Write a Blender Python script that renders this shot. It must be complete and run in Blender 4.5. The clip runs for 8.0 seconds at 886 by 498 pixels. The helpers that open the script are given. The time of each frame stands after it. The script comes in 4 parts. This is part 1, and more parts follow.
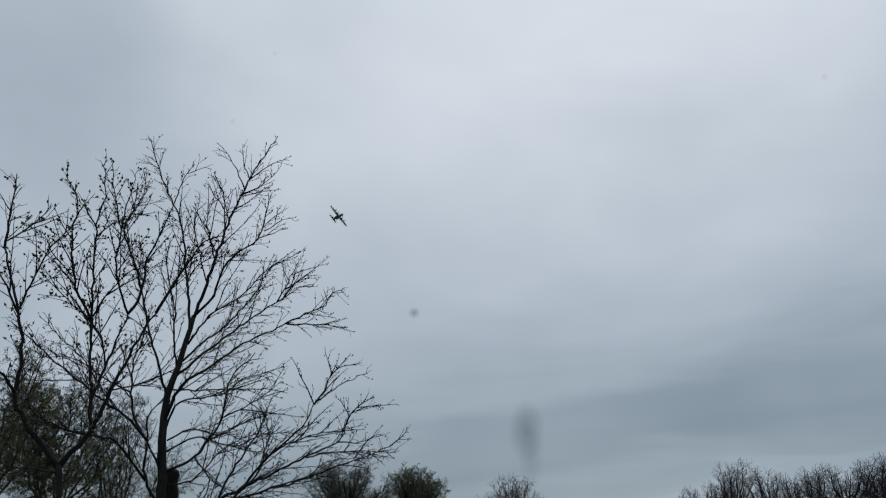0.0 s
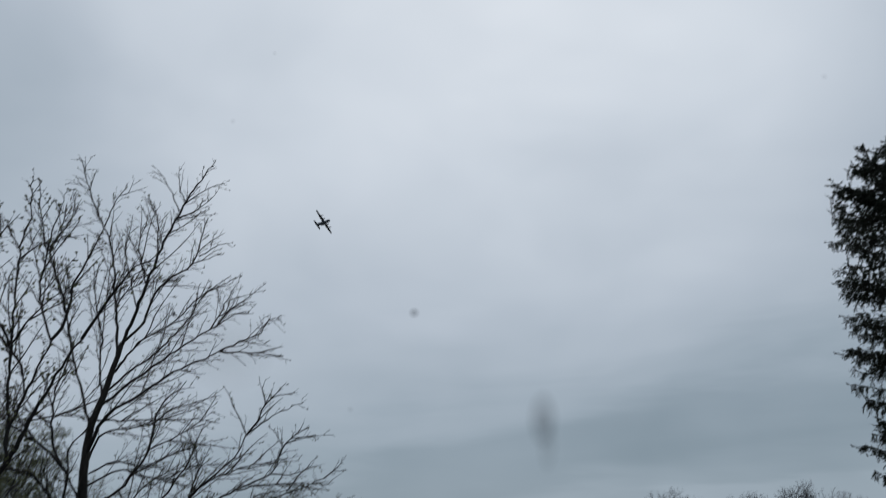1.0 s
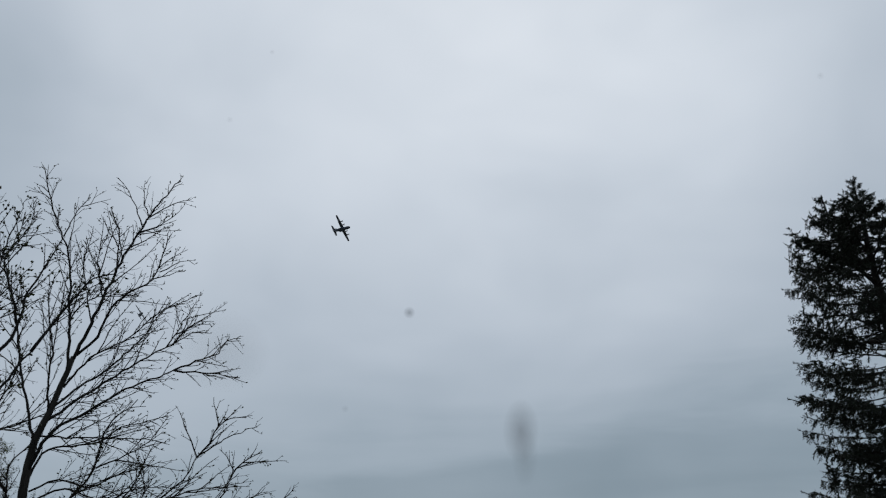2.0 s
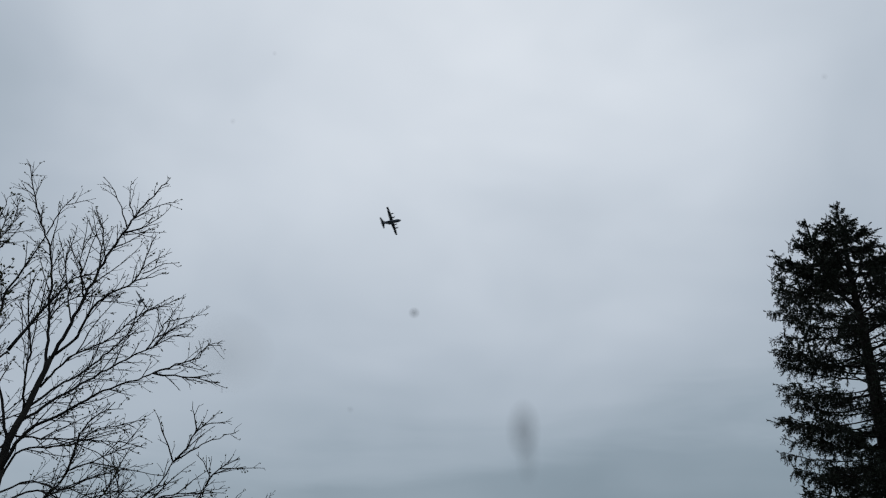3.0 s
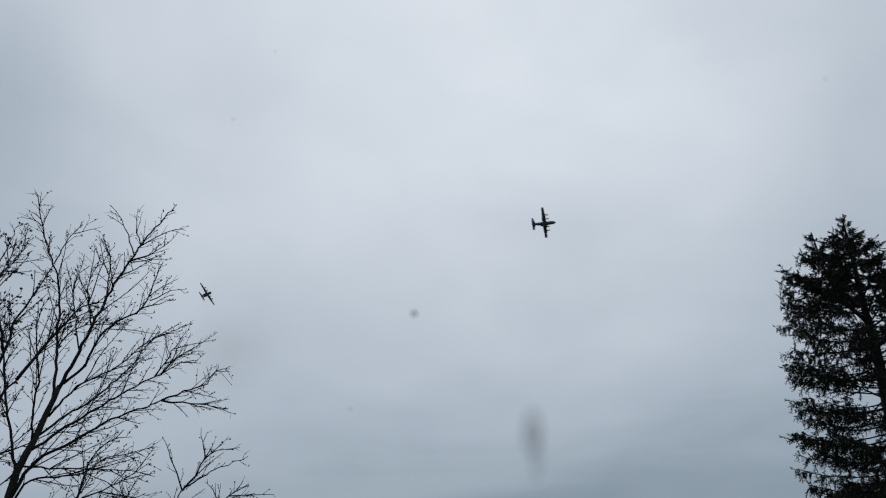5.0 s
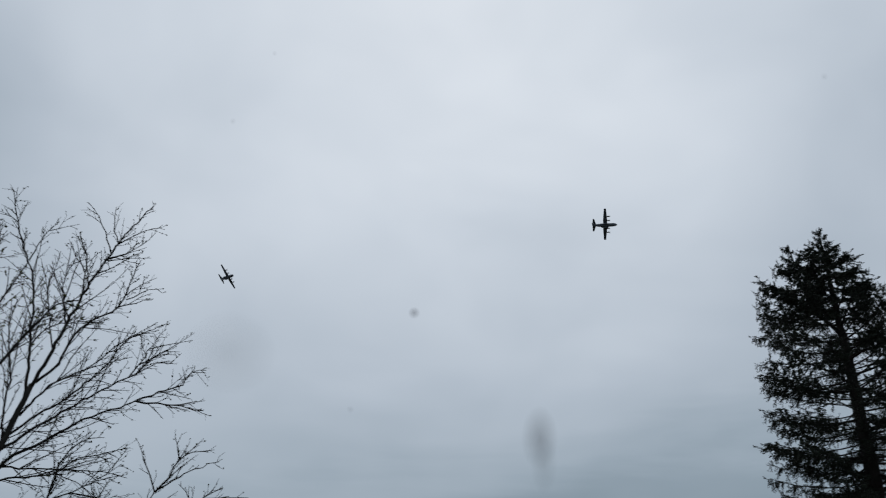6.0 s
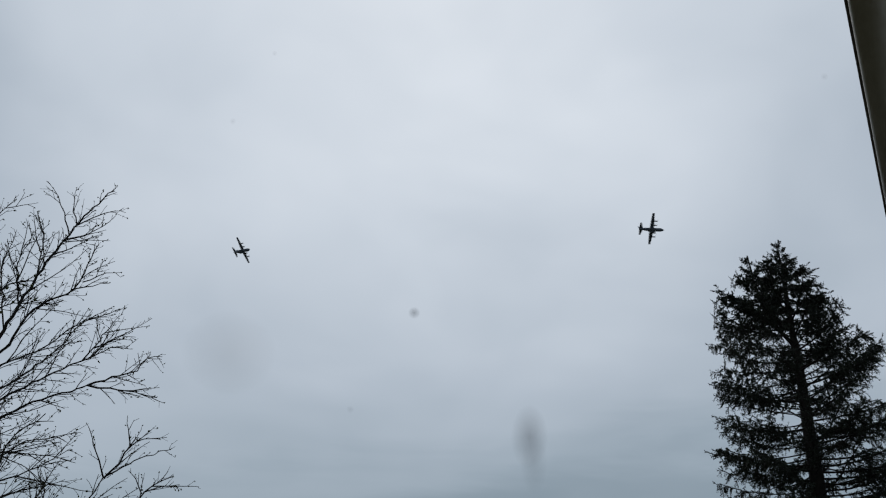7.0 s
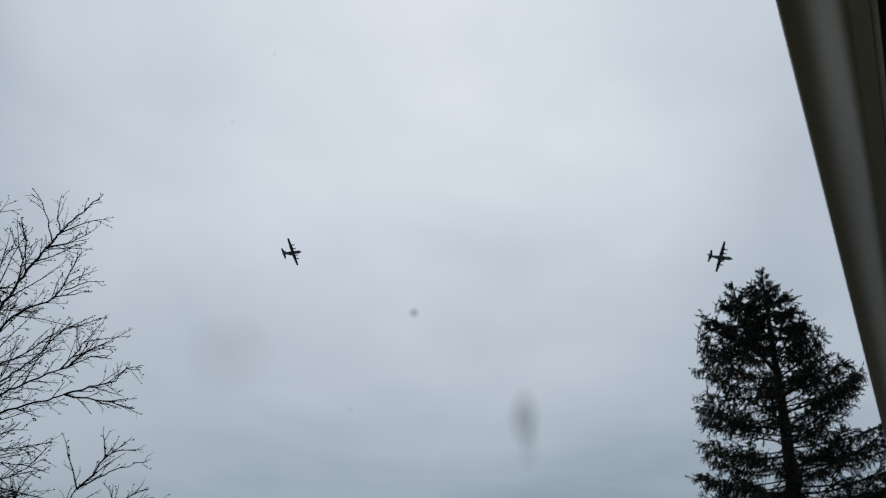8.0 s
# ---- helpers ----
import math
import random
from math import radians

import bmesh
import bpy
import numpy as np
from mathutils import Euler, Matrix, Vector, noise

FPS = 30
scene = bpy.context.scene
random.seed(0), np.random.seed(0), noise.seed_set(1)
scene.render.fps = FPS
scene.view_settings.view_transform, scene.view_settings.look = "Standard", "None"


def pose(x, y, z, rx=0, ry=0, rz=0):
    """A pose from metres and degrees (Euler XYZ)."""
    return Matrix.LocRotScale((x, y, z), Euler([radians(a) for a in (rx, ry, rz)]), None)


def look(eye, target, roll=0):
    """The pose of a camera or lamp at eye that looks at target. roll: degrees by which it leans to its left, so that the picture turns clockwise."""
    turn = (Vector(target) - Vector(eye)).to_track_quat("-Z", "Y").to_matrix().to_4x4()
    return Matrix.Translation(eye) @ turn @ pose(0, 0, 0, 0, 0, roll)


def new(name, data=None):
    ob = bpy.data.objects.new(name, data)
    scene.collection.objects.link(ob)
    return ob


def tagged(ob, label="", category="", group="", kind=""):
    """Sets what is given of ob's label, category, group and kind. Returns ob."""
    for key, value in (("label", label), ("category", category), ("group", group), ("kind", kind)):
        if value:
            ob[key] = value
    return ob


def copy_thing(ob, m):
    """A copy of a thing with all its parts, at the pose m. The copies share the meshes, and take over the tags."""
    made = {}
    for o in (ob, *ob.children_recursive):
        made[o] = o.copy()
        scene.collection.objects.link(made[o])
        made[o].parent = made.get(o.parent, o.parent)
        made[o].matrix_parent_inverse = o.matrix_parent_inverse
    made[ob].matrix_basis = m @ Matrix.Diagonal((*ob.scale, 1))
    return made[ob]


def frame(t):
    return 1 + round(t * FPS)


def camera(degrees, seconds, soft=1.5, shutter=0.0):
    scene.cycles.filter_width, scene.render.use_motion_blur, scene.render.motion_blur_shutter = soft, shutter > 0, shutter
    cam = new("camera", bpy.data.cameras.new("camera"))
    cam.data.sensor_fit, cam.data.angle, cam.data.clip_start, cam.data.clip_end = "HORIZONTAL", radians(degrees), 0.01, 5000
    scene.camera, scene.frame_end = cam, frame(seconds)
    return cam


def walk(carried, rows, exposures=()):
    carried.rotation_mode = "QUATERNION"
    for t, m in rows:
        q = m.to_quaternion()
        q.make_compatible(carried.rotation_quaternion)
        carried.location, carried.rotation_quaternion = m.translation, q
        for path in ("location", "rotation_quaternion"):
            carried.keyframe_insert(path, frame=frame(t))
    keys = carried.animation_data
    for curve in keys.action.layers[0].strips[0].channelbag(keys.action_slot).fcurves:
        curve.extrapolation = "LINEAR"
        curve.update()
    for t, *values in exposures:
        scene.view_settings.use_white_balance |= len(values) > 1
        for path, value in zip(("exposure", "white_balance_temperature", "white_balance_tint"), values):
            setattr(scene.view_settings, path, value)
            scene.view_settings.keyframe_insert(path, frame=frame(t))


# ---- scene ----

# ---------------------------------------------------------------- camera
cam = camera(62.0, 8.0, soft=1.15, shutter=0.5)
EYE_Z = 1.7
# seconds, x, y, yaw, pitch, roll
PATH = [
    (0.0, 0.000, 0.000, 0.00, 21.00, 0.00),
    (0.2, 0.000, 0.000, 0.02, 20.52, 0.15),
    (0.5, 0.000, 0.000, -0.93, 21.51, 1.04),
    (0.8, 0.000, 0.000, -2.45, 21.22, 1.15),
    (1.0, 0.000, 0.000, -5.08, 23.20, -0.98),
    (1.5, 0.000, 0.000, -6.75, 24.77, -0.43),
    (2.8, 0.000, 0.000, -9.16, 26.49, 1.91),
    (3.0, 0.000, 0.000, -9.17, 26.33, 2.14),
    (3.5, 0.000, 0.000, -9.33, 25.95, 3.17),
    (4.0, 0.000, 0.000, -9.07, 27.25, 2.99),
    (4.2, 0.000, 0.000, -8.62, 27.43, 1.35),
    (5.5, 0.000, 0.000, -8.62, 28.18, 1.22),
    (6.0, 0.000, 0.000, -10.27, 28.38, 1.65),
    (6.5, 0.034, -0.036, -12.87, 28.33, 1.65),
    (7.0, 0.048, -0.050, -13.12, 28.15, 2.88),
    (7.5, 0.072, -0.076, -13.18, 28.27, 2.96),
    (8.0, 0.103, -0.109, -14.02, 29.52, 4.04),
]


def eye_pose(row):
    t, x, y, yaw, pitch, roll = row
    return pose(x, y, EYE_Z, 90 + pitch, 0, yaw) @ pose(0, 0, 0, 0, 0, roll)


walk(cam, [(row[0], eye_pose(row)) for row in PATH])

# ---------------------------------------------------------------- world and light
SUN_AZ, SUN_EL = radians(9), radians(52)
SUN_DIR = Vector((math.sin(SUN_AZ) * math.cos(SUN_EL), math.cos(SUN_AZ) * math.cos(SUN_EL), math.sin(SUN_EL)))


def link(tree, a, b):
    tree.links.new(a, b)


def math_node(tree, op, a, b=None, clamp=False):
    n = tree.nodes.new("ShaderNodeMath")
    n.operation, n.use_clamp = op, clamp
    for i, v in enumerate((a, b)):
        if v is None:
            continue
        if isinstance(v, (int, float)):
            n.inputs[i].default_value = v
        else:
            link(tree, v, n.inputs[i])
    return n.outputs[0]


def ramp_node(tree, fac, stops, mode="EASE"):
    n = tree.nodes.new("ShaderNodeValToRGB")
    n.color_ramp.interpolation = mode
    els = n.color_ramp.elements
    while len(els) < len(stops):
        els.new(0.5)
    for e, (p, c) in zip(els, stops):
        e.position = p
        e.color = (*c, 1) if isinstance(c, tuple) else (c, c, c, 1)
    link(tree, fac, n.inputs[0])
    return n.outputs[0]


def noise_node(tree, vec, scale, detail=3.0, rough=0.5, distort=0.0):
    n = tree.nodes.new("ShaderNodeTexNoise")
    n.inputs["Scale"].default_value, n.inputs["Detail"].default_value = scale, detail
    n.inputs["Roughness"].default_value, n.inputs["Distortion"].default_value = rough, distort
    if vec is not None:
        link(tree, vec, n.inputs["Vector"])
    return n.outputs[0]


def mapping_node(tree, vec, scale, loc=(0, 0, 0)):
    n = tree.nodes.new("ShaderNodeMapping")
    n.inputs["Scale"].default_value, n.inputs["Location"].default_value = scale, loc
    link(tree, vec, n.inputs["Vector"])
    return n.outputs[0]


def make_world():
    """A closed overcast: blue-grey cloud, brightest round the hidden sun, with darker bands low down."""
    world = bpy.data.worlds.new("overcast")
    scene.world = world
    world.use_nodes = True
    t = world.node_tree
    t.nodes.clear()
    way = t.nodes.new("ShaderNodeTexCoord").outputs["Generated"]
    sky = t.nodes.new("ShaderNodeTexSky")
    sky.sky_type, sky.sun_disc = "NISHITA", False
    sky.sun_elevation, sky.sun_rotation = SUN_EL, SUN_AZ
    dot = t.nodes.new("ShaderNodeVectorMath")
    dot.operation = "DOT_PRODUCT"
    link(t, way, dot.inputs[0])
    dot.inputs[1].default_value = SUN_DIR
    sep = t.nodes.new("ShaderNodeSeparateXYZ")
    link(t, way, sep.inputs[0])
    # glow of the sun through the cloud
    glow = ramp_node(t, dot.outputs["Value"], [(0.0, 0.42), (0.55, 0.47), (0.80, 0.590), (0.93, 0.775), (1.0, 0.92)], "LINEAR")
    # soft cloud masses and finer streaks
    masses = noise_node(t, mapping_node(t, way, (1.0, 1.0, 1.6), (0.3, 0.1, 0.55)), 3.2, 3.0, 0.45, 0.3)
    streaks = noise_node(t, mapping_node(t, way, (1.0, 1.0, 7.0), (0.7, 0.2, 0.1)), 2.6, 4.0, 0.5, 0.4)
    # the low bank of darker cloud, higher towards +x
    height = math_node(t, "SUBTRACT", sep.outputs["Z"], math_node(t, "MULTIPLY", sep.outputs["X"], 0.17))
    height = math_node(t, "ADD", height, math_node(t, "MULTIPLY", math_node(t, "SUBTRACT", streaks, 0.5), 0.13))
    bank = ramp_node(t, height, [(0.0, 0.84), (0.02, 0.72), (0.06, 0.60), (0.10, 0.63), (0.16, 0.84), (0.21, 0.96), (0.28, 1.0)])
    v = math_node(t, "ADD", glow, math_node(t, "MULTIPLY", math_node(t, "SUBTRACT", masses, 0.5), 0.36))
    v = math_node(t, "MULTIPLY", v, bank)
    cloud = ramp_node(t, v, [(0.20, (0.165, 0.225, 0.272)), (0.42, (0.318, 0.385, 0.450)), (0.60, (0.450, 0.513, 0.588)),
                             (0.78, (0.595, 0.655, 0.728)), (1.0, (0.78, 0.83, 0.89))], "LINEAR")
    mix = t.nodes.new("ShaderNodeMixRGB")
    mix.inputs[0].default_value = 0.96
    dim = t.nodes.new("ShaderNodeMixRGB")
    dim.blend_type = "MULTIPLY"
    dim.inputs[0].default_value, dim.inputs[2].default_value = 1.0, (0.08, 0.08, 0.08, 1)
    link(t, sky.outputs[0], dim.inputs[1])
    link(t, dim.outputs[0], mix.inputs[1])
    link(t, cloud, mix.inputs[2])
    bg = t.nodes.new("ShaderNodeBackground")
    bg.inputs["Strength"].default_value = 1.0
    link(t, mix.outputs[0], bg.inputs["Color"])
    out = t.nodes.new("ShaderNodeOutputWorld")
    link(t, bg.outputs[0], out.inputs["Surface"])


make_world()
sun = new("sun", bpy.data.lights.new("sun", "SUN"))
sun.data.energy, sun.data.angle, sun.data.color = 0.5, radians(25), (1.0, 0.97, 0.93)
sun.matrix_world = look(SUN_DIR * 50, (0, 0, 0))


# ---------------------------------------------------------------- materials
def surface(name, dark, light, scale=8.0, rough=0.8, metal=0.0, bump=0.3, stretch=(1, 1, 1), fine=6.0, gloss=0.5):
    """Two colours mixed by noise at two scales, with a matching relief."""
    m = bpy.data.materials.new(name)
    m.use_nodes = True
    t = m.node_tree
    b = t.nodes["Principled BSDF"]
    co = mapping_node(t, t.nodes.new("ShaderNodeTexCoord").outputs["Object"], stretch)
    broad = noise_node(t, co, scale, 4.0, 0.6)
    small = noise_node(t, co, scale * fine, 3.0, 0.6)
    both = math_node(t, "ADD", math_node(t, "MULTIPLY", broad, 0.6), math_node(t, "MULTIPLY", small, 0.4))
    link(t, ramp_node(t, both, [(0.32, dark), (0.68, light)], "LINEAR"), b.inputs["Base Color"])
    link(t, math_node(t, "ADD", math_node(t, "MULTIPLY", small, 0.2), rough - 0.1, True), b.inputs["Roughness"])
    b.inputs["Metallic"].default_value = metal
    b.inputs["Specular IOR Level"].default_value = gloss
    if bump:
        n = t.nodes.new("ShaderNodeBump")
        n.inputs["Strength"].default_value, n.inputs["Distance"].default_value = bump, 0.01
        link(t, both, n.inputs["Height"])
        link(t, n.outputs[0], b.inputs["Normal"])
    return m


def by_island(name, dark, light, rough=0.7):
    """A colour that differs from piece to piece of one mesh."""
    m = bpy.data.materials.new(name)
    m.use_nodes = True
    t = m.node_tree
    b = t.nodes["Principled BSDF"]
    rnd = t.nodes.new("ShaderNodeNewGeometry").outputs["Random Per Island"]
    link(t, ramp_node(t, rnd, [(0.0, dark), (1.0, light)], "LINEAR"), b.inputs["Base Color"])
    b.inputs["Roughness"].default_value = rough
    b.inputs["Specular IOR Level"].default_value = 0.2
    return m


BARK = surface("grey_bark", (0.012, 0.011, 0.010), (0.050, 0.045, 0.040), 6, 0.85, 0, 0.6, (1, 1, 0.3), 6.0, 0.15)
LIMB_BARK = surface("limb_bark", (0.010, 0.009, 0.009), (0.034, 0.030, 0.028), 9, 0.8, 0, 0.5, (1, 1, 0.4), 6.0, 0.15)
TWIG_BARK = by_island("twig_bark", (0.014, 0.012, 0.012), (0.045, 0.037, 0.033))
BUD = by_island("bud", (0.030, 0.028, 0.016), (0.085, 0.095, 0.035), 0.6)
SPRUCE_BARK = surface("spruce_bark", (0.010, 0.009, 0.008), (0.036, 0.030, 0.026), 9, 0.9, 0, 0.7, (1, 1, 0.4), 6.0, 0.15)
NEEDLES = by_island("needles", (0.011, 0.015, 0.010), (0.034, 0.042, 0.028), 0.65)
# far bark and twigs: distance haze is mixed into these paler, greyer colours
HAZED_BARK = surface("hazed_bark", (0.030, 0.027, 0.026), (0.080, 0.070, 0.066), 2, 0.9, 0, 0.2, (1, 1, 1), 6.0, 0.15)
HAZED_TWIG = by_island("hazed_twig", (0.028, 0.026, 0.030), (0.080, 0.072, 0.078))
YOUNG_LEAF = by_island("young_leaf", (0.075, 0.085, 0.030), (0.17, 0.175, 0.075), 0.6)
GRASS_SOIL = surface("lawn_soil", (0.028, 0.030, 0.015), (0.062, 0.062, 0.034), 0.35, 0.95, 0, 0.5, (1, 1, 1), 40)
PLANE_PAINT = surface("grey_paint", (0.058, 0.068, 0.092), (0.082, 0.094, 0.120), 0.25, 0.5, 0, 0.0, (1, 1, 1), 10)
PLANE_DARK = surface("dark_metal", (0.022, 0.023, 0.025), (0.045, 0.046, 0.050), 1.0, 0.45, 0.4, 0.0)
PLANE_GLASS = surface("cockpit_glass", (0.010, 0.012, 0.014), (0.016, 0.018, 0.020), 1.0, 0.12, 0, 0.0)
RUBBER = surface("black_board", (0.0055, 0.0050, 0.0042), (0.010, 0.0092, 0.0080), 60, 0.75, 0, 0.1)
FRAME_PAINT = surface("grey_frame", (0.315, 0.276, 0.222), (0.362, 0.318, 0.258), 40, 0.40, 0.92, 0.05)
FRAME_DARK = surface("dark_frame", (0.020, 0.022, 0.019), (0.032, 0.034, 0.030), 40, 0.5, 0, 0.05)
PLASTER = surface("plaster", (0.42, 0.40, 0.37), (0.55, 0.53, 0.49), 3, 0.9, 0, 0.3, (1, 1, 1), 30)
ROOF = surface("roof_tiles", (0.05, 0.04, 0.035), (0.11, 0.085, 0.07), 5, 0.85, 0, 0.6, (1, 3, 1))


def smear_material(name, colour, strength, power):
    """A soft film of dirt that thins out towards its rim."""
    m = bpy.data.materials.new(name)
    m.use_nodes = True
    t = m.node_tree
    b = t.nodes["Principled BSDF"]
    co = t.nodes.new("ShaderNodeTexCoord").outputs["Object"]
    length = t.nodes.new("ShaderNodeVectorMath")
    length.operation = "LENGTH"
    link(t, co, length.inputs[0])
    inner = math_node(t, "SUBTRACT", 1.0, length.outputs["Value"], True)
    soft = math_node(t, "POWER", inner, power)
    link(t, math_node(t, "MULTIPLY", soft, strength), b.inputs["Alpha"])
    b.inputs["Base Color"].default_value = (*colour, 1)
    b.inputs["Roughness"].default_value = 0.9
    b.inputs["Specular IOR Level"].default_value = 0.0
    return m


# ---------------------------------------------------------------- mesh helpers
def mesh_object(name, verts, faces, material, parent=None, label="", smooth=True):
    me = bpy.data.meshes.new(name)
    me.from_pydata([tuple(v) for v in verts], [], faces)
    if smooth:
        me.polygons.foreach_set("use_smooth", [True] * len(me.polygons))
    me.materials.append(material)
    ob = new(name, me)
    ob.parent = parent
    return tagged(ob, label)


def part(name, bm, material, parent, label="", smooth=False):
    me = bpy.data.meshes.new(name)
    bm.normal_update()
    bm.to_mesh(me)
    bm.free()
    if smooth:
        me.polygons.foreach_set("use_smooth", [True] * len(me.polygons))
    me.materials.append(material)
    ob = new(name, me)
    ob.parent = parent
    return tagged(ob, label)


def box_mesh(lo, hi, bevel=0.0):
    bm = bmesh.new()
    bmesh.ops.create_cube(bm, size=1)
    for v in bm.verts:
        v.co = Vector([lo[i] + (v.co[i] + 0.5) * (hi[i] - lo[i]) for i in range(3)])
    if bevel:
        bmesh.ops.bevel(bm, geom=bm.edges[:], offset=bevel, segments=2, affect="EDGES")
    return bm


class Tubes:
    """Collects many tapered tubes in one mesh."""

    def __init__(self):
        self.verts, self.faces = [], []

    def add(self, pts, radii, sides):
        n0 = len(self.verts)
        last = len(pts) - 1
        side = None
        for i, p in enumerate(pts):
            d = pts[min(i + 1, last)] - pts[max(i - 1, 0)]
            if d.length < 1e-9:
                d = Vector((0, 0, 1))
            d.normalize()
            if side is None:
                side = d.orthogonal().normalized()
            else:
                side = side - d * side.dot(d)
                side = side.normalized() if side.length > 1e-6 else d.orthogonal().normalized()
            other = d.cross(side)
            for k in range(sides):
                a = 2 * math.pi * k / sides
                self.verts.append(p + (side * math.cos(a) + other * math.sin(a)) * radii[i])
        for i in range(last):
            for k in range(sides):
                a, b = n0 + i * sides + k, n0 + i * sides + (k + 1) % sides
                self.faces.append((a, b, b + sides, a + sides))
        self.faces.append(tuple(n0 + last * sides + k for k in range(sides)))
        self.faces.append(tuple(n0 + k for k in reversed(range(sides))))

    def spindle(self, p, d, length, width):
        """A slim bud or shoot: two triangular points base to base."""
        n0 = len(self.verts)
        s = d.orthogonal().normalized()
        o = d.cross(s)
        mid = p + d * length * 0.42
        self.verts += [p, mid + s * width, mid - s * width * 0.5 + o * width * 0.87, mid - s * width * 0.5 - o * width * 0.87, p + d * length]
        for a, b in ((1, 2), (2, 3), (3, 1)):
            self.faces += [(n0, n0 + b, n0 + a), (n0 + a, n0 + b, n0 + 4)]

    def leaf(self, p, d, s, length, width):
        """One small folded leaf or spray of needles."""
        n0 = len(self.verts)
        mid = p + d * length * 0.45
        lift = d.cross(s) * width * 0.35
        self.verts += [p, mid + s * width + lift, p + d * length, mid - s * width + lift]
        self.faces += [(n0, n0 + 1, n0 + 2), (n0, n0 + 2, n0 + 3)]

    def build(self, name, material, parent=None, label="", smooth=True):
        return mesh_object(name, self.verts, self.faces, material, parent, label, smooth)


def spline(ctrl, step, rng, wobble=0.0):
    """A smooth line through a few bends, resampled, with a slight crookedness."""
    c = [Vector(p) for p in ctrl]
    c = [c[0] * 2 - c[1]] + c + [c[-1] * 2 - c[-2]]
    pts = []
    for i in range(1, len(c) - 2):
        p0, p1, p2, p3 = c[i - 1:i + 3]
        n = max(2, int((p2 - p1).length / step))
        for k in range(n):
            u = k / n
            pts.append(0.5 * (2 * p1 + (p2 - p0) * u + (2 * p0 - 5 * p1 + 4 * p2 - p3) * u * u + (3 * p1 - p0 - 3 * p2 + p3) * u ** 3))
    pts.append(c[-2].copy())
    for i in range(1, len(pts)):
        pts[i] = pts[i] + Vector((rng.gauss(0, wobble), rng.gauss(0, wobble), rng.gauss(0, wobble)))
    return pts


def grown(rng, p, d, length, n, bend, lift):
    """A crooked line that grows from p towards d and lifts towards the light."""
    pts = [p.copy()]
    d = d.normalized()
    for _ in range(n):
        d = (d + Vector((rng.gauss(0, bend), rng.gauss(0, bend), rng.gauss(0, bend) + lift))).normalized()
        pts.append(pts[-1] + d * (length / n))
    return pts


def taper(a, b, n):
    return [a + (b - a) * i / (n - 1) for i in range(n)]


def shoots(rng, pts, levels, level, tubes, buds, first=0.15, shrink=1.04):
    """Side shoots along a line; levels hold (spacing, length, angle, thick, thin, bend, lift, sides)."""
    spacing, length, angle, thick, thin, bend, lift, sides = levels[level]
    total = sum((b - a).length for a, b in zip(pts, pts[1:]))
    at = total * first + rng.uniform(0, spacing)
    spin = rng.uniform(0, 6.28)
    run, i = 0.0, 0
    while at < total and i < len(pts) - 1:
        seg = (pts[i + 1] - pts[i]).length
        if run + seg < at:
            run += seg
            i += 1
            continue
        d = (pts[i + 1] - pts[i]).normalized()
        p = pts[i] + d * (at - run)
        frac = at / total
        spin += 2.4 + rng.gauss(0, 0.5)
        o = d.orthogonal().normalized()
        o = o * math.cos(spin) + d.cross(o) * math.sin(spin)
        a = angle * rng.uniform(0.7, 1.3)
        way = d * math.cos(a) + o * math.sin(a)
        size = length * rng.uniform(0.45, 1.25) * (1.2 - shrink * frac)
        n = max(2, min(12, int(size / (0.075 if length < 1.2 else 0.16)) + 1))
        line = grown(rng, p, way, size, n, bend, lift)
        tubes.add(line, taper(thick * (0.6 + 0.4 * size / length), thin, len(line)), sides)
        if level + 1 < len(levels):
            shoots(rng, line, levels, level + 1, tubes, buds, 0.15, shrink)
        if buds is not None:
            buds(rng, line, level)
        at += spacing * rng.uniform(0.6, 1.4)


# ---------------------------------------------------------------- ground and house
def make_ground():
    bm = bmesh.new()
    bmesh.ops.create_grid(bm, x_segments=60, y_segments=60, size=1)
    for v in bm.verts:
        u, w = v.co.x, v.co.y
        v.co.x, v.co.y = 2400 * u * abs(u) ** 1.6, 2400 * w * abs(w) ** 1.6
        far = min(1.0, v.co.xy.length / 60)
        v.co.z = -0.2 + 0.25 * far * noise.noise(Vector((v.co.x * 0.02, v.co.y * 0.02, 0)))
    ob = part("ground", bm, GRASS_SOIL, None, "spring lawn and fields with short green grass", True)
    tagged(ob, "", "ground", "", "structure")


make_ground()
GROUND_Z = -0.2
EAVE_Z = EYE_Z + 1.0
EAVE_TURN = -46.5          # the eave runs along local y; local x leads in under the roof
EAVE = pose(0.137 * math.cos(radians(46.5)), -0.137 * math.sin(radians(46.5)), 0, 0, 0, EAVE_TURN)
EAVE_Y0, EAVE_Y1 = -4.0, 5.2


def strip(outline, y0, y1):
    """A long moulding: a closed outline in x and z, drawn out along y."""
    bm = bmesh.new()
    near = [bm.verts.new((x, y0, z)) for x, z in outline]
    far = [bm.verts.new((x, y1, z)) for x, z in outline]
    n = len(outline)
    for i in range(n):
        bm.faces.new((near[i], near[(i + 1) % n], far[(i + 1) % n], far[i]))
    bm.faces.new(near)
    bm.faces.new(far[::-1])
    bmesh.ops.recalc_face_normals(bm, faces=bm.faces)
    return bm


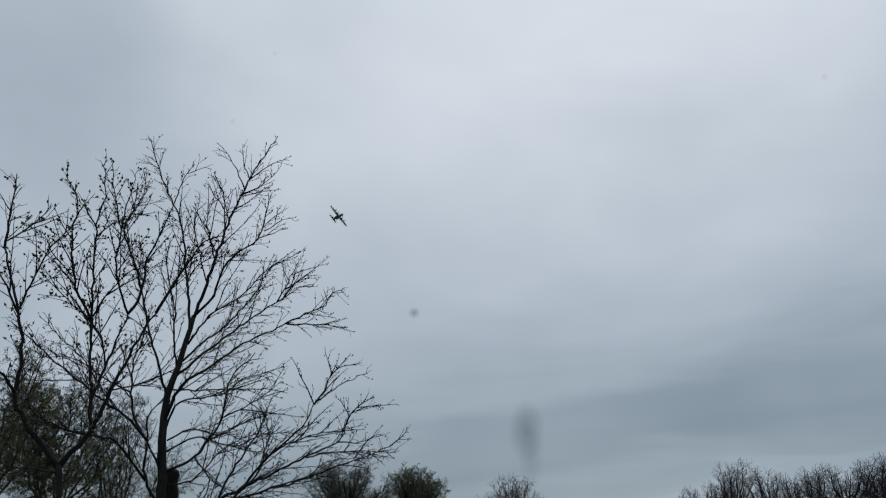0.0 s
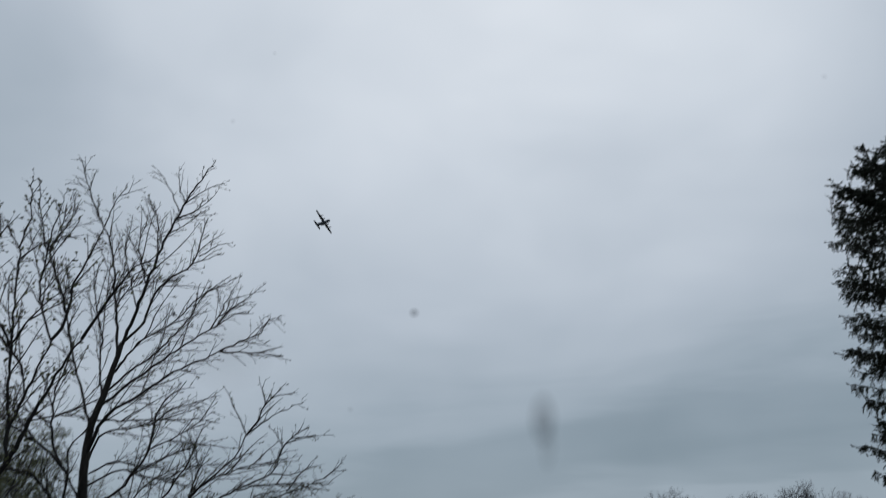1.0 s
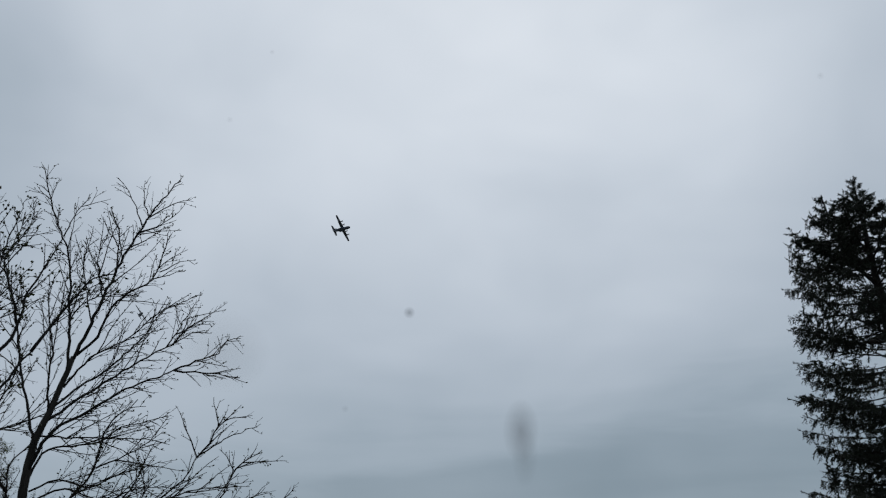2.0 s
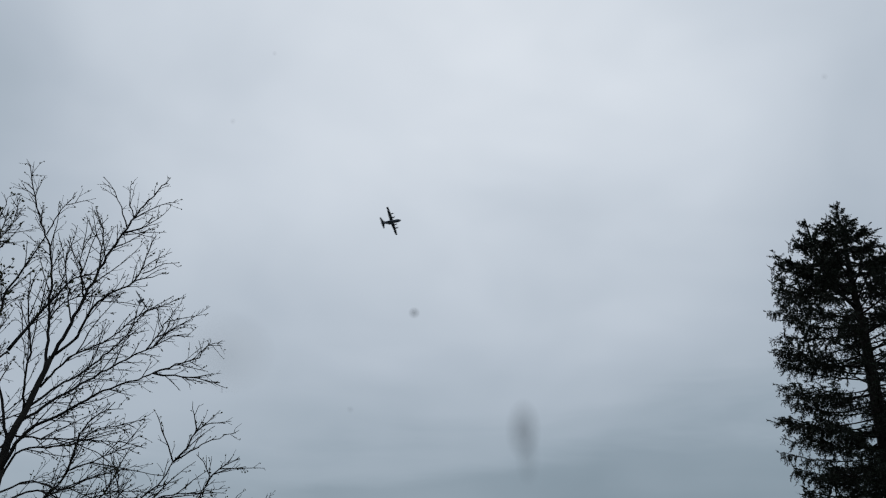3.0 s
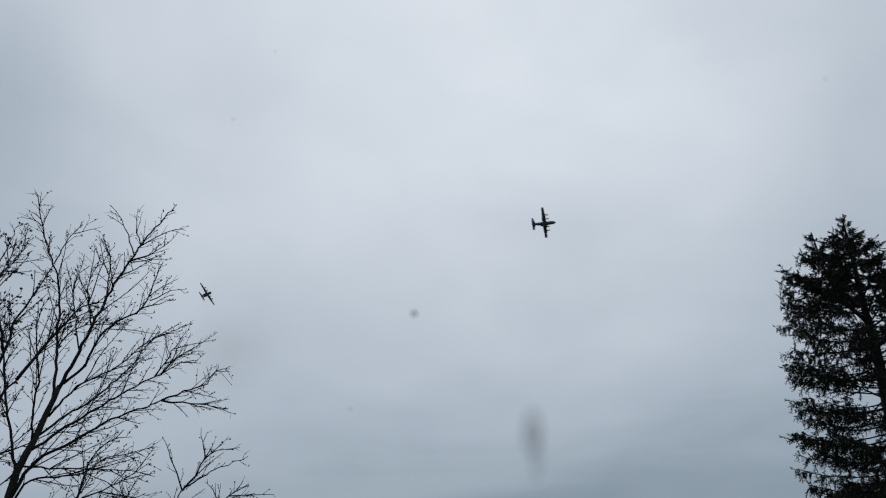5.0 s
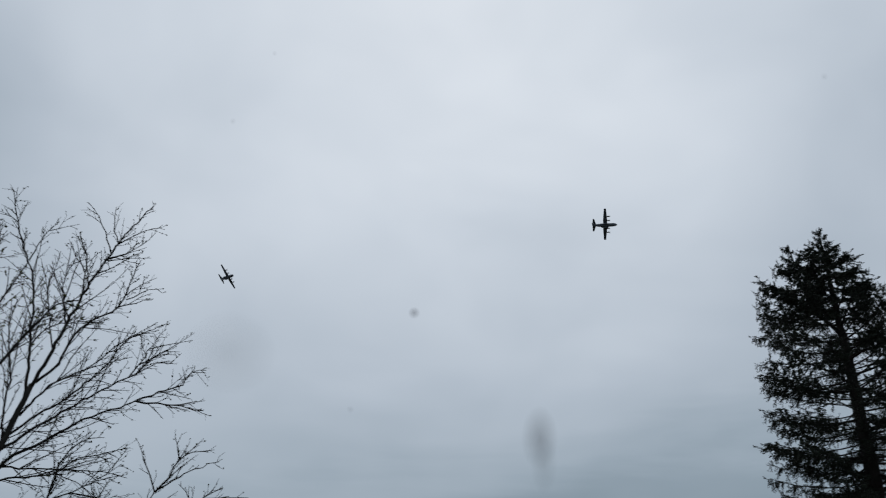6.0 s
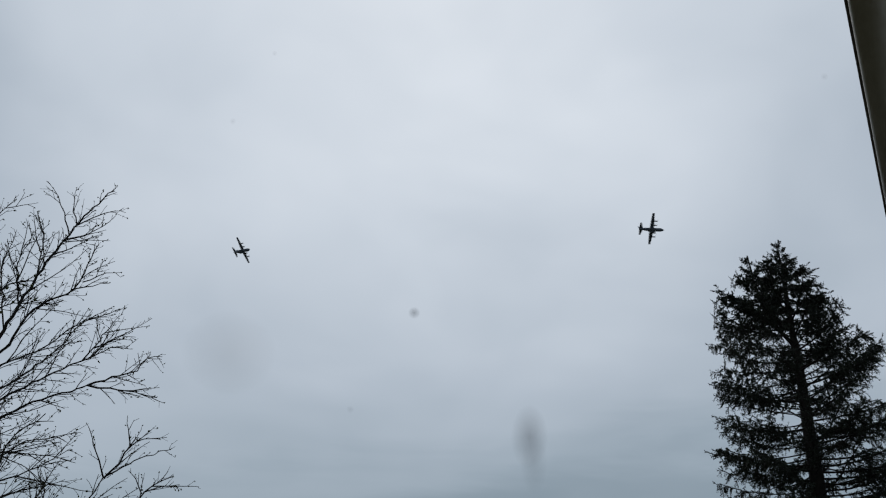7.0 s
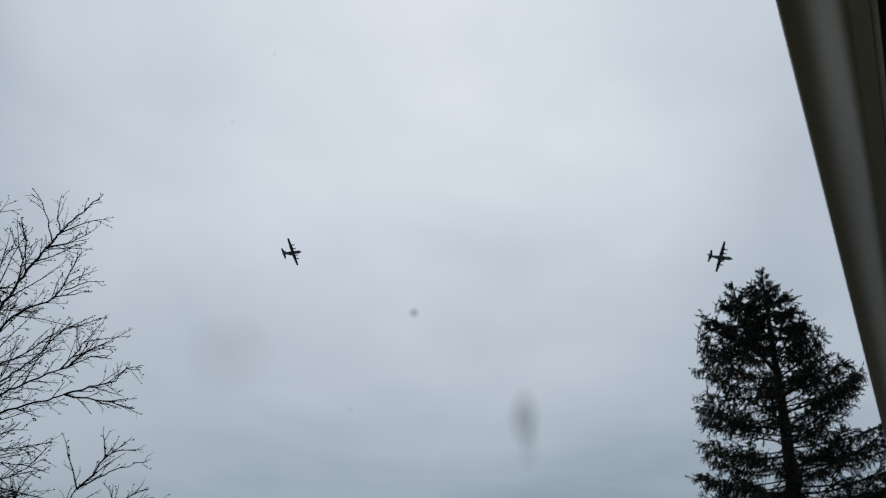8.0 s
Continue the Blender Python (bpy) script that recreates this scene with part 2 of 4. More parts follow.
def make_gutter():
    g = tagged(new("roof_gutter"), "dark grey metal eaves gutter with a moulded underside", "gutter", "", "structure")
    g.matrix_basis = EAVE @ pose(0, 0, EAVE_Z)
    under, drop = [], 0.0
    for k in range(41):
        x = 0.127 * k / 40
        u = min(1.0, x / 0.100)
        drop += 0.0208 * u ** 2.0 * (1 - u) ** 0.9
        under.append((x, -drop + 0.004 * math.exp(-x / 0.004)))
    low = -drop
    under += [(0.127, 0.012), (0.0, 0.012)]
    part("trough", strip(under, EAVE_Y0, EAVE_Y1), FRAME_PAINT, g, "moulded grey metal underside", True)
    part("bead", strip([(0.1272, low), (0.1352, low - 0.0085), (0.1362, low - 0.008), (0.1362, 0.012), (0.1272, 0.012)], EAVE_Y0, EAVE_Y1), FRAME_PAINT, g,
         "narrow grey bead")


def make_house():
    """The plain house under whose eave the camera stands."""
    house = tagged(new("house"), "plain rendered house with dark boarded eaves", "house")
    house.matrix_basis = EAVE
    z, y0, y1 = EAVE_Z, EAVE_Y0, EAVE_Y1
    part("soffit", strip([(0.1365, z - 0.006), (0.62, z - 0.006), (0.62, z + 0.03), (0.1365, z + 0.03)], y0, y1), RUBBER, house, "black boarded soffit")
    part("fascia", strip([(0.02, z + 0.0135), (0.60, z + 0.0325), (0.60, z + 0.12), (0.02, z + 0.09)], y0, y1), FRAME_DARK, house)
    part("wall", strip([(0.6205, GROUND_Z - 0.1), (0.92, GROUND_Z - 0.1), (0.92, z + 0.2), (0.6205, z + 0.2)], y0 + 0.3, y1 - 0.3), PLASTER, house)
    for y in (y0 + 0.3, y1 - 0.6):
        part("wall", strip([(0.921, GROUND_Z - 0.1), (7.0, GROUND_Z - 0.1), (7.0, z + 0.2), (3.9, z + 1.95), (0.921, z + 0.25)], y, y + 0.3), PLASTER, house)
    part("wall", strip([(7.001, GROUND_Z - 0.1), (7.3, GROUND_Z - 0.1), (7.3, z + 0.2), (7.001, z + 0.2)], y0 + 0.3, y1 - 0.3), PLASTER, house)
    part("roof", strip([(-0.0, z + 0.10), (3.9, z + 2.35), (7.9, z + 0.10), (7.9, z + 0.02), (3.9, z + 2.2), (0.62, z + 0.125), (0.02, z + 0.0925)], y0, y1), ROOF, house,
         "dark tiled roof slopes")


make_gutter()
make_house()


# ---------------------------------------------------------------- the two bare garden trees
def garden_buds(bud_tubes, chance, size):
    def put(rng, line, level):
        for i in range(1, len(line)):
            if rng.random() > chance[level]:
                continue
            d = (line[i] - line[i - 1]).normalized()
            o = d.orthogonal().normalized()
            a = rng.uniform(0, 6.28)
            o = o * math.cos(a) + d.cross(o) * math.sin(a)
            for _ in range(rng.choice((1, 1, 2, 3))):
                way = (d * 0.7 + o * rng.uniform(0.2, 0.9) + Vector((0, 0, rng.uniform(0, 0.4)))).normalized()
                bud_tubes.spindle(line[i], way, size * rng.uniform(0.5, 1.2), size * rng.uniform(0.22, 0.42))
    return put


def bare_tree(base, turn, trunk, trunk_radii, limbs, levels, seed, label, bud_size):
    rng = random.Random(seed)
    tree = tagged(new("bare_tree"), label, "tree", "bare garden trees")
    tree.matrix_basis = pose(base[0], base[1], GROUND_Z, 0, 0, turn)
    tubes = Tubes()
    line = spline(trunk, 0.15, rng, 0.006)
    tubes.add(line, np.interp(np.linspace(0, 1, len(line)), [0, 0.1, 0.5, 1], trunk_radii).tolist(), 12)
    tubes.build("trunk", BARK, tree, "grey furrowed trunk")
    twigs, bud_tubes = Tubes(), Tubes()
    put = garden_buds(bud_tubes, (0.10, 0.24, 0.30), bud_size)
    for r0, ctrl, full in limbs:
        line = spline(ctrl, 0.10, rng, 0.009)
        one = Tubes()
        one.add(line, [max(0.0034, r0 * (1 - 0.70 * i / (len(line) - 1))) for i in range(len(line))], 8)
        one.build("limb", LIMB_BARK, tree)
        spacing, length, *rest = levels[0]
        own = [(spacing * (1.0 if r0 > 0.0115 else 1.5), length * (0.2 + 0.8 * full), *rest)] + levels[1:]
        if r0 > 0.0115:
            shoots(rng, line, [(WANDS[0], WANDS[1] * (0.2 + 0.8 * full), *WANDS[2:])] + levels[1:], 0, twigs, put, 0.2)
        shoots(rng, line, own, 0, twigs, put, 0.12)
        shoots(rng, line[-6:-1], own, 2, twigs, put, 0.1)
        if r0 < 0.016:
            put(rng, line[len(line) // 3:], 1)
    tagged(twigs.build("twig_mass", TWIG_BARK, tree, "dark fine bare twigs"), kind="stuff")
    tagged(bud_tubes.build("bud_mass", BUD, tree, "small opening buds", False), kind="stuff")
    return tree


# spacing, length, angle, thick, thin, bend, lift, sides
GARDEN_LEVELS = [(0.135, 0.50, 0.58, 0.0072, 0.0030, 0.075, 0.006, 4),
                 (0.125, 0.27, 0.66, 0.0044, 0.0025, 0.11, 0.010, 3),
                 (0.200, 0.075, 0.80, 0.0034, 0.0022, 0.15, 0.015, 3)]
WANDS = (0.185, 1.10, 0.52, 0.0095, 0.0034, 0.055, 0.004, 5)


def limb(radius, *ctrl, full=1.0):
    """A main limb through a few bends; full below 1 carries fewer and shorter side twigs."""
    return radius, [(x, y, z + 0.2) for x, y, z in ctrl], full


TOP_LIMBS = [
    limb(0.026, (0.03, 0.00, 4.75), (0.15, -0.08, 5.30), (0.33, -0.19, 6.14), (0.55, -0.28, 6.87), (0.76, -0.35, 7.38), (0.96, -0.40, 7.76), full=0.9),
    limb(0.020, (0.06, 0.00, 4.81), (0.27, -0.12, 5.08), (0.41, -0.30, 5.61), (0.83, -0.48, 5.97), (0.90, -0.60, 6.34), (0.94, -0.70, 6.64), full=0.9),
    limb(0.022, (-0.00, 0.00, 4.50), (-0.14, 0.13, 5.34), (-0.33, 0.27, 6.32), (-0.51, 0.33, 6.70), (-0.81, 0.42, 7.34), (-1.02, 0.50, 7.89), full=0.9),
    limb(0.011, (-0.50, 0.40, 6.75), (-0.45, 0.50, 7.06), (-0.36, 0.61, 7.41), (-0.30, 0.70, 7.72), full=0.6),
    limb(0.008, (-0.81, 0.45, 7.35), (-1.00, 0.53, 7.46), (-1.16, 0.60, 7.51), full=0.5),
    limb(0.008, (-0.36, 0.55, 7.39), (-0.16, 0.62, 7.54), (0.04, 0.70, 7.72), full=0.5),
    limb(0.010, (0.60, -0.35, 7.05), (0.48, -0.22, 7.40), (0.46, -0.10, 7.77), full=0.6),
    limb(0.011, (0.55, -0.35, 6.84), (0.39, -0.41, 7.12), (0.25, -0.46, 7.34), (0.05, -0.50, 7.49), full=0.6),
    limb(0.011, (0.60, -0.35, 7.00), (0.80, -0.45, 7.19), (1.04, -0.55, 7.33), (1.19, -0.60, 7.36), full=0.6),
    limb(0.011, (0.51, -0.30, 6.74), (0.74, -0.40, 6.85), (0.94, -0.51, 7.04), (1.06, -0.60, 7.24), full=0.7),
    limb(0.009, (0.52, -0.30, 6.73), (0.80, -0.25, 6.87), (1.13, -0.20, 7.00), full=0.7),
    limb(0.011, (0.42, -0.25, 6.49), (0.65, -0.09, 6.74), (0.88, 0.10, 7.09), full=0.7),
]
CROWN_LIMBS = [
    limb(0.010, (0.83, -0.50, 5.97), (1.06, -0.44, 6.11), (1.26, -0.40, 6.23), full=0.8),
    limb(0.010, (0.90, -0.55, 6.08), (1.15, -0.71, 6.24), (1.33, -0.80, 6.27), full=0.8),
    limb(0.012, (0.33, -0.20, 6.08), (0.30, 0.07, 6.58), (0.24, 0.31, 7.04), (0.10, 0.50, 7.37), full=0.8),
    limb(0.012, (0.15, 0.00, 5.33), (-0.13, 0.36, 6.33), (-0.13, 0.49, 6.74), (-0.11, 0.60, 7.11), full=0.8),
    limb(0.012, (0.23, -0.10, 5.68), (0.05, -0.30, 6.15), (0.07, -0.40, 6.40), (0.08, -0.50, 6.65), full=0.8),
    limb(0.016, (-0.13, 0.00, 3.98), (-0.22, -0.13, 4.37), (-0.25, -0.25, 4.72), (-0.44, -0.48, 5.38), (-0.45, -0.60, 5.73)),
    limb(0.020, (-0.22, 0.00, 3.56), (-0.36, 0.09, 3.94), (-0.61, 0.24, 4.60), (-0.82, 0.39, 5.30), (-1.10, 0.53, 6.03), (-1.25, 0.60, 6.34)),
    limb(0.012, (-1.21, 0.40, 6.27), (-1.08, 0.56, 6.61), (-0.98, 0.73, 7.03), (-1.07, 0.90, 7.47), full=0.8),
    limb(0.012, (-0.14, 0.30, 5.34), (-0.01, 0.27, 5.68), (0.27, 0.24, 5.85), (0.75, 0.20, 5.94)),
]
WEST_LIMBS = [
    limb(0.022, (-0.10, 0.00, 2.01), (-0.35, -0.03, 2.37), (-0.40, -0.04, 2.64), (-0.38, -0.06, 2.90), (-0.42, -0.08, 3.20), (-0.23, -0.10, 3.54), full=0.5),
    limb(0.020, (-0.39, -0.10, 2.90), (-0.72, -0.25, 3.21), (-0.92, -0.33, 3.32), (-1.37, -0.52, 3.63), (-1.74, -0.68, 3.88), (-2.19, -0.90, 4.25)),
    limb(0.018, (-0.48, -0.10, 3.01), (-0.61, -0.01, 3.25), (-0.70, 0.11, 3.59), (-0.75, 0.26, 4.07), (-0.68, 0.38, 4.45), (-0.65, 0.50, 4.84)),
    limb(0.020, (-0.34, 0.00, 2.37), (-0.70, -0.26, 2.78), (-0.85, -0.35, 2.88), (-1.12, -0.50, 2.90), (-1.64, -0.80, 3.02), full=0.7),
    limb(0.020, (-0.17, 0.00, 2.52), (-0.31, -0.07, 2.75), (-0.37, -0.10, 2.86), full=0.4),
    limb(0.014, (-0.70, 0.10, 3.59), (-0.93, 0.20, 3.71), (-1.28, 0.35, 3.92), (-1.58, 0.47, 4.10), (-1.91, 0.60, 4.12)),
    limb(0.013, (-1.03, 0.20, 3.62), (-0.60, 0.37, 3.76), (-0.23, 0.51, 3.99), (0.08, 0.64, 4.25), (0.51, 0.80, 4.53)),
    limb(0.013, (-0.82, 0.00, 3.30), (-1.10, 0.11, 3.60), (-1.40, 0.24, 4.02), (-1.77, 0.37, 4.36), (-2.14, 0.50, 4.70)),
]
EAST_LIMBS = [
    limb(0.026, (-0.21, 0.00, 3.14), (-0.02, -0.24, 3.67), (0.35, -0.43, 3.94), (0.67, -0.60, 4.20), (1.18, -0.84, 4.48), (1.32, -0.90, 4.55)),
    limb(0.014, (1.29, -0.90, 4.54), (1.57, -0.96, 4.53), (1.89, -1.03, 4.54), (2.18, -1.10, 4.51), full=0.6),
    limb(0.014, (1.31, -0.90, 4.55), (1.66, -0.82, 4.79), (1.90, -0.77, 4.92), (2.00, -0.74, 5.12), (2.20, -0.70, 5.22), full=0.6),
    limb(0.022, (-0.12, 0.00, 3.85), (0.34, 0.16, 4.35), (0.95, 0.35, 4.95), (1.38, 0.47, 5.32), (1.66, 0.55, 5.57), (1.92, 0.60, 5.64)),
    limb(0.018, (-0.06, 0.00, 4.07), (0.21, 0.18, 4.43), (0.56, 0.37, 4.81), (0.97, 0.63, 5.47), (1.19, 0.79, 5.95), (1.71, 1.00, 6.40)),
    limb(0.016, (-0.01, 0.00, 4.33), (0.24, -0.20, 4.74), (0.69, -0.42, 5.07), (0.90, -0.56, 5.33), (1.16, -0.70, 5.58)),
    limb(0.012, (1.30, 0.50, 5.27), (1.48, 0.67, 5.68), (1.59, 0.78, 5.99), (1.73, 0.90, 6.31), full=0.8),
    limb(0.013, (1.39, 0.50, 5.32), (1.58, 0.39, 5.61), (1.78, 0.30, 5.78), full=0.8),
    limb(0.017, (-0.20, 0.00, 3.03), (-0.01, 0.12, 3.49), (0.55, 0.26, 3.66), (0.86, 0.36, 3.94), (1.17, 0.43, 4.04), (1.48, 0.50, 4.19), full=0.9),
    limb(0.013, (-0.14, 0.00, 3.64), (0.28, -0.14, 3.64), (0.75, -0.29, 3.65), (1.14, -0.42, 3.65), (1.38, -0.50, 3.63), full=0.9),
    limb(0.020, (-0.08, 0.00, 2.49), (0.27, -0.15, 2.70), (0.53, -0.32, 3.11), (0.59, -0.43, 3.45), (0.65, -0.56, 3.80), (0.93, -0.70, 4.12), full=0.8),
    limb(0.012, (0.60, -0.40, 3.23), (0.84, -0.55, 3.35), (1.12, -0.75, 3.53), (1.32, -0.90, 3.69), full=0.8),
]
LOW_LIMBS = [
    limb(0.028, (-0.04, 0.00, 1.90), (0.32, -0.12, 1.97), (1.06, -0.41, 2.33), (1.75, -0.66, 2.69), (2.17, -0.82, 2.89), (2.26, -0.90, 3.13)),
    limb(0.013, (2.28, -0.80, 3.15), (2.33, -0.86, 3.29), (2.51, -0.95, 3.46), (2.63, -1.00, 3.53), full=0.6),
    limb(0.018, (0.64, -0.30, 2.09), (0.76, -0.16, 2.43), (1.01, 0.03, 2.88), (1.17, 0.13, 3.15), (1.32, 0.30, 3.65)),
    limb(0.016, (0.75, -0.30, 2.06), (1.18, -0.15, 2.51), (1.24, -0.08, 2.80), (1.27, 0.00, 3.18), (1.08, 0.10, 3.60)),
    limb(0.024, (-0.03, 0.00, 1.82), (0.94, 0.29, 2.16), (1.79, 0.51, 2.41), (2.52, 0.69, 2.69), (3.06, 0.82, 2.90), (3.41, 0.90, 3.05), full=0.8),
    limb(0.012, (3.41, 0.90, 3.05), (3.63, 0.96, 3.24), (3.77, 1.00, 3.34), full=0.5),
    limb(0.020, (0.93, -0.20, 2.27), (1.23, -0.37, 2.68), (1.69, -0.59, 3.12), (1.82, -0.70, 3.43), full=0.8),
    limb(0.014, (1.82, -0.70, 3.43), (1.95, -0.76, 3.64), (2.04, -0.82, 3.87), (2.17, -0.86, 3.97), (2.35, -0.90, 4.01), full=0.6),
    limb(0.011, (1.82, -0.70, 3.43), (1.73, -0.64, 3.65), (1.62, -0.57, 3.86), (1.48, -0.50, 4.12), full=0.6),
    limb(0.009, (2.03, -0.85, 3.86), (1.94, -0.94, 4.06), (1.86, -1.00, 4.21), full=0.5),
    limb(0.011, (1.84, -0.70, 3.46), (2.18, -0.65, 3.74), (2.40, -0.63, 3.84), (2.66, -0.60, 4.01), full=0.6),
]
SPRAY_LIMBS = [
    limb(0.012, (1.76, -0.60, 2.69), (2.18, -0.48, 2.79), (2.73, -0.33, 2.83), (3.25, -0.20, 2.85), full=0.6),
    limb(0.011, (2.75, 0.70, 2.81), (2.96, 0.59, 3.10), (3.16, 0.50, 3.33), full=0.6),
    limb(0.009, (2.31, -0.85, 3.28), (2.23, -0.70, 3.48), (2.13, -0.60, 3.59), full=0.5),
    limb(0.009, (2.33, -0.85, 3.30), (2.54, -1.00, 3.39), (2.70, -1.10, 3.42), full=0.5),
    limb(0.011, (2.19, -0.70, 2.91), (2.48, -0.62, 2.91), (2.75, -0.54, 3.01), (2.86, -0.50, 3.13), full=0.6),
    limb(0.012, (1.24, -0.30, 2.69), (1.53, -0.38, 2.90), (1.92, -0.47, 3.03), (2.52, -0.60, 3.16), full=0.8),
    limb(0.011, (1.46, 0.60, 2.35), (1.98, 0.68, 2.51), (2.34, 0.75, 2.75), (2.92, 0.83, 2.85), (3.42, 0.90, 2.89), full=0.7),
    limb(0.014, (-0.08, 0.00, 2.30), (0.28, 0.16, 2.40), (0.64, 0.38, 2.82), (0.96, 0.54, 3.06), (1.40, 0.70, 3.18)),
    limb(0.014, (-0.13, 0.00, 2.76), (0.29, 0.10, 2.99), (0.78, 0.20, 2.89), (1.28, 0.30, 3.09), (1.80, 0.40, 3.16)),
    limb(0.013, (0.27, -0.10, 2.70), (0.50, -0.24, 2.38), (0.44, -0.34, 2.13), (0.38, -0.40, 2.00)),
    limb(0.013, (-0.13, 0.00, 2.92), (0.19, -0.13, 3.07), (0.58, -0.27, 3.00), (0.94, -0.43, 3.19), (1.39, -0.60, 3.35)),
]
STEM_LIMBS = [
    limb(0.033, (-0.08, 0.00, 2.41), (-0.50, 0.02, 2.91), (-0.66, 0.03, 3.17), (-0.71, 0.06, 3.88), (-0.96, 0.09, 4.61), (-1.12, 0.10, 5.03), full=0.3),
    limb(0.017, (-1.11, 0.10, 5.00), (-1.13, 0.13, 5.35), (-1.15, 0.16, 5.67), (-1.17, 0.20, 6.06), full=0.5),
    limb(0.012, (-1.12, 0.10, 5.09), (-0.95, 0.00, 5.22), (-0.79, -0.10, 5.38), (-0.68, -0.20, 5.56), full=0.5),
    limb(0.015, (-0.83, 0.10, 4.22), (-1.12, 0.22, 4.73), (-1.35, 0.30, 5.10), full=0.7),
    limb(0.014, (-0.82, 0.10, 4.25), (-0.73, -0.03, 4.53), (-0.65, -0.17, 4.87), (-0.49, -0.31, 5.15), (-0.34, -0.40, 5.30), full=0.7),
    limb(0.019, (-0.67, 0.00, 3.23), (-0.80, -0.18, 3.39), (-1.01, -0.40, 3.48), full=0.6),
    limb(0.033, (-0.07, 0.00, 2.41), (0.20, -0.08, 2.83), (0.38, -0.17, 3.40), (0.60, -0.26, 4.03), (0.72, -0.30, 4.29), full=0.5),
    limb(0.021, (0.72, -0.30, 4.29), (0.84, -0.38, 4.60), (0.99, -0.46, 4.93), (1.17, -0.54, 5.26), (1.41, -0.60, 5.38), full=0.8),
    limb(0.025, (0.20, 0.00, 2.84), (0.16, 0.08, 3.23), (0.34, 0.23, 4.03), (0.42, 0.30, 4.40), full=0.6),
    limb(0.021, (0.42, 0.30, 4.40), (0.55, 0.34, 4.72), (0.57, 0.40, 5.22), (0.72, 0.46, 5.76), (0.81, 0.50, 6.13), full=0.7),
]
RISER_LIMBS = [
    limb(0.020, (0.17, 0.10, 3.03), (0.07, 0.12, 3.69), (-0.02, 0.14, 4.42), (-0.13, 0.17, 5.50), (-0.10, 0.19, 5.94), (-0.18, 0.20, 6.51), full=0.6),
    limb(0.017, (-0.01, 0.10, 4.22), (-0.23, 0.03, 4.59), (-0.37, -0.05, 5.07), (-0.40, -0.10, 5.36), (-0.38, -0.14, 5.63), (-0.57, -0.20, 5.95), full=0.6),
    limb(0.011, (-0.12, 0.20, 5.49), (-0.32, 0.30, 5.77), (-0.49, 0.40, 6.08), full=0.6),
    limb(0.010, (-0.23, -0.10, 4.53), (-0.46, -0.22, 4.77), (-0.64, -0.30, 4.89), (-0.86, -0.40, 4.98), full=0.6),
    limb(0.010, (-0.30, 0.00, 4.72), (-0.54, 0.04, 4.96), (-0.77, 0.10, 5.33), full=0.6),
    limb(0.015, (0.42, 0.30, 4.40), (0.20, 0.24, 4.91), (0.16, 0.18, 5.53), (0.01, 0.13, 6.02), (-0.06, 0.10, 6.34), full=0.7),
    limb(0.015, (0.54, 0.40, 4.80), (0.43, 0.46, 5.13), (0.22, 0.56, 5.64), (0.29, 0.63, 6.01), (0.30, 0.70, 6.46), full=0.7),
    limb(0.011, (0.17, 0.30, 5.57), (0.18, 0.40, 5.91), (0.23, 0.51, 6.32), (0.25, 0.60, 6.64), full=0.7),
    limb(0.011, (-0.12, 0.20, 5.36), (0.06, 0.13, 5.57), (0.28, 0.07, 5.67), (0.55, 0.00, 5.78), full=0.7),
    limb(0.012, (-0.06, 0.00, 2.34), (-0.32, 0.14, 2.38), (-0.63, 0.30, 2.41), full=0.6),
    limb(0.014, (0.15, 0.00, 2.79), (-0.17, -0.13, 2.85), (-0.39, -0.23, 2.95), (-0.50, -0.30, 3.10), full=0.7),
    limb(0.012, (0.25, 0.20, 3.65), (0.16, 0.27, 4.02), (-0.08, 0.33, 4.31), (-0.39, 0.41, 4.59), (-0.79, 0.50, 4.95), full=0.9),
    limb(0.012, (0.01, 0.10, 4.26), (0.13, -0.04, 4.54), (0.27, -0.14, 4.72), (0.52, -0.30, 4.98), full=0.9),
]
bare_tree((-3.82, 10.85), 19.4, [(0.05, 0, 0.0), (-0.04, 0, 1.2), (-0.13, 0, 2.58), (-0.20, 0, 3.12), (-0.20, 0, 3.76), (-0.11, 0, 4.18), (-0.04, 0, 4.57), (0.03, 0, 4.97)],
                      [0.16, 0.095, 0.070, 0.034], TOP_LIMBS + CROWN_LIMBS + WEST_LIMBS + EAST_LIMBS + LOW_LIMBS + SPRAY_LIMBS, GARDEN_LEVELS, 11,
                      "bare spreading garden tree with opening buds on thin twigs", 0.034)
bare_tree((-4.42, 8.97), 26.2, [(0.06, 0, 0.0), (0.03, 0, 1.0), (-0.02, 0, 2.28), (-0.08, 0, 2.64)],
                      [0.085, 0.056, 0.042, 0.035], STEM_LIMBS + RISER_LIMBS, [(0.105, 0.56, *GARDEN_LEVELS[0][2:])] + GARDEN_LEVELS[1:], 23,
                      "smaller bare forked tree with swelling buds", 0.050)


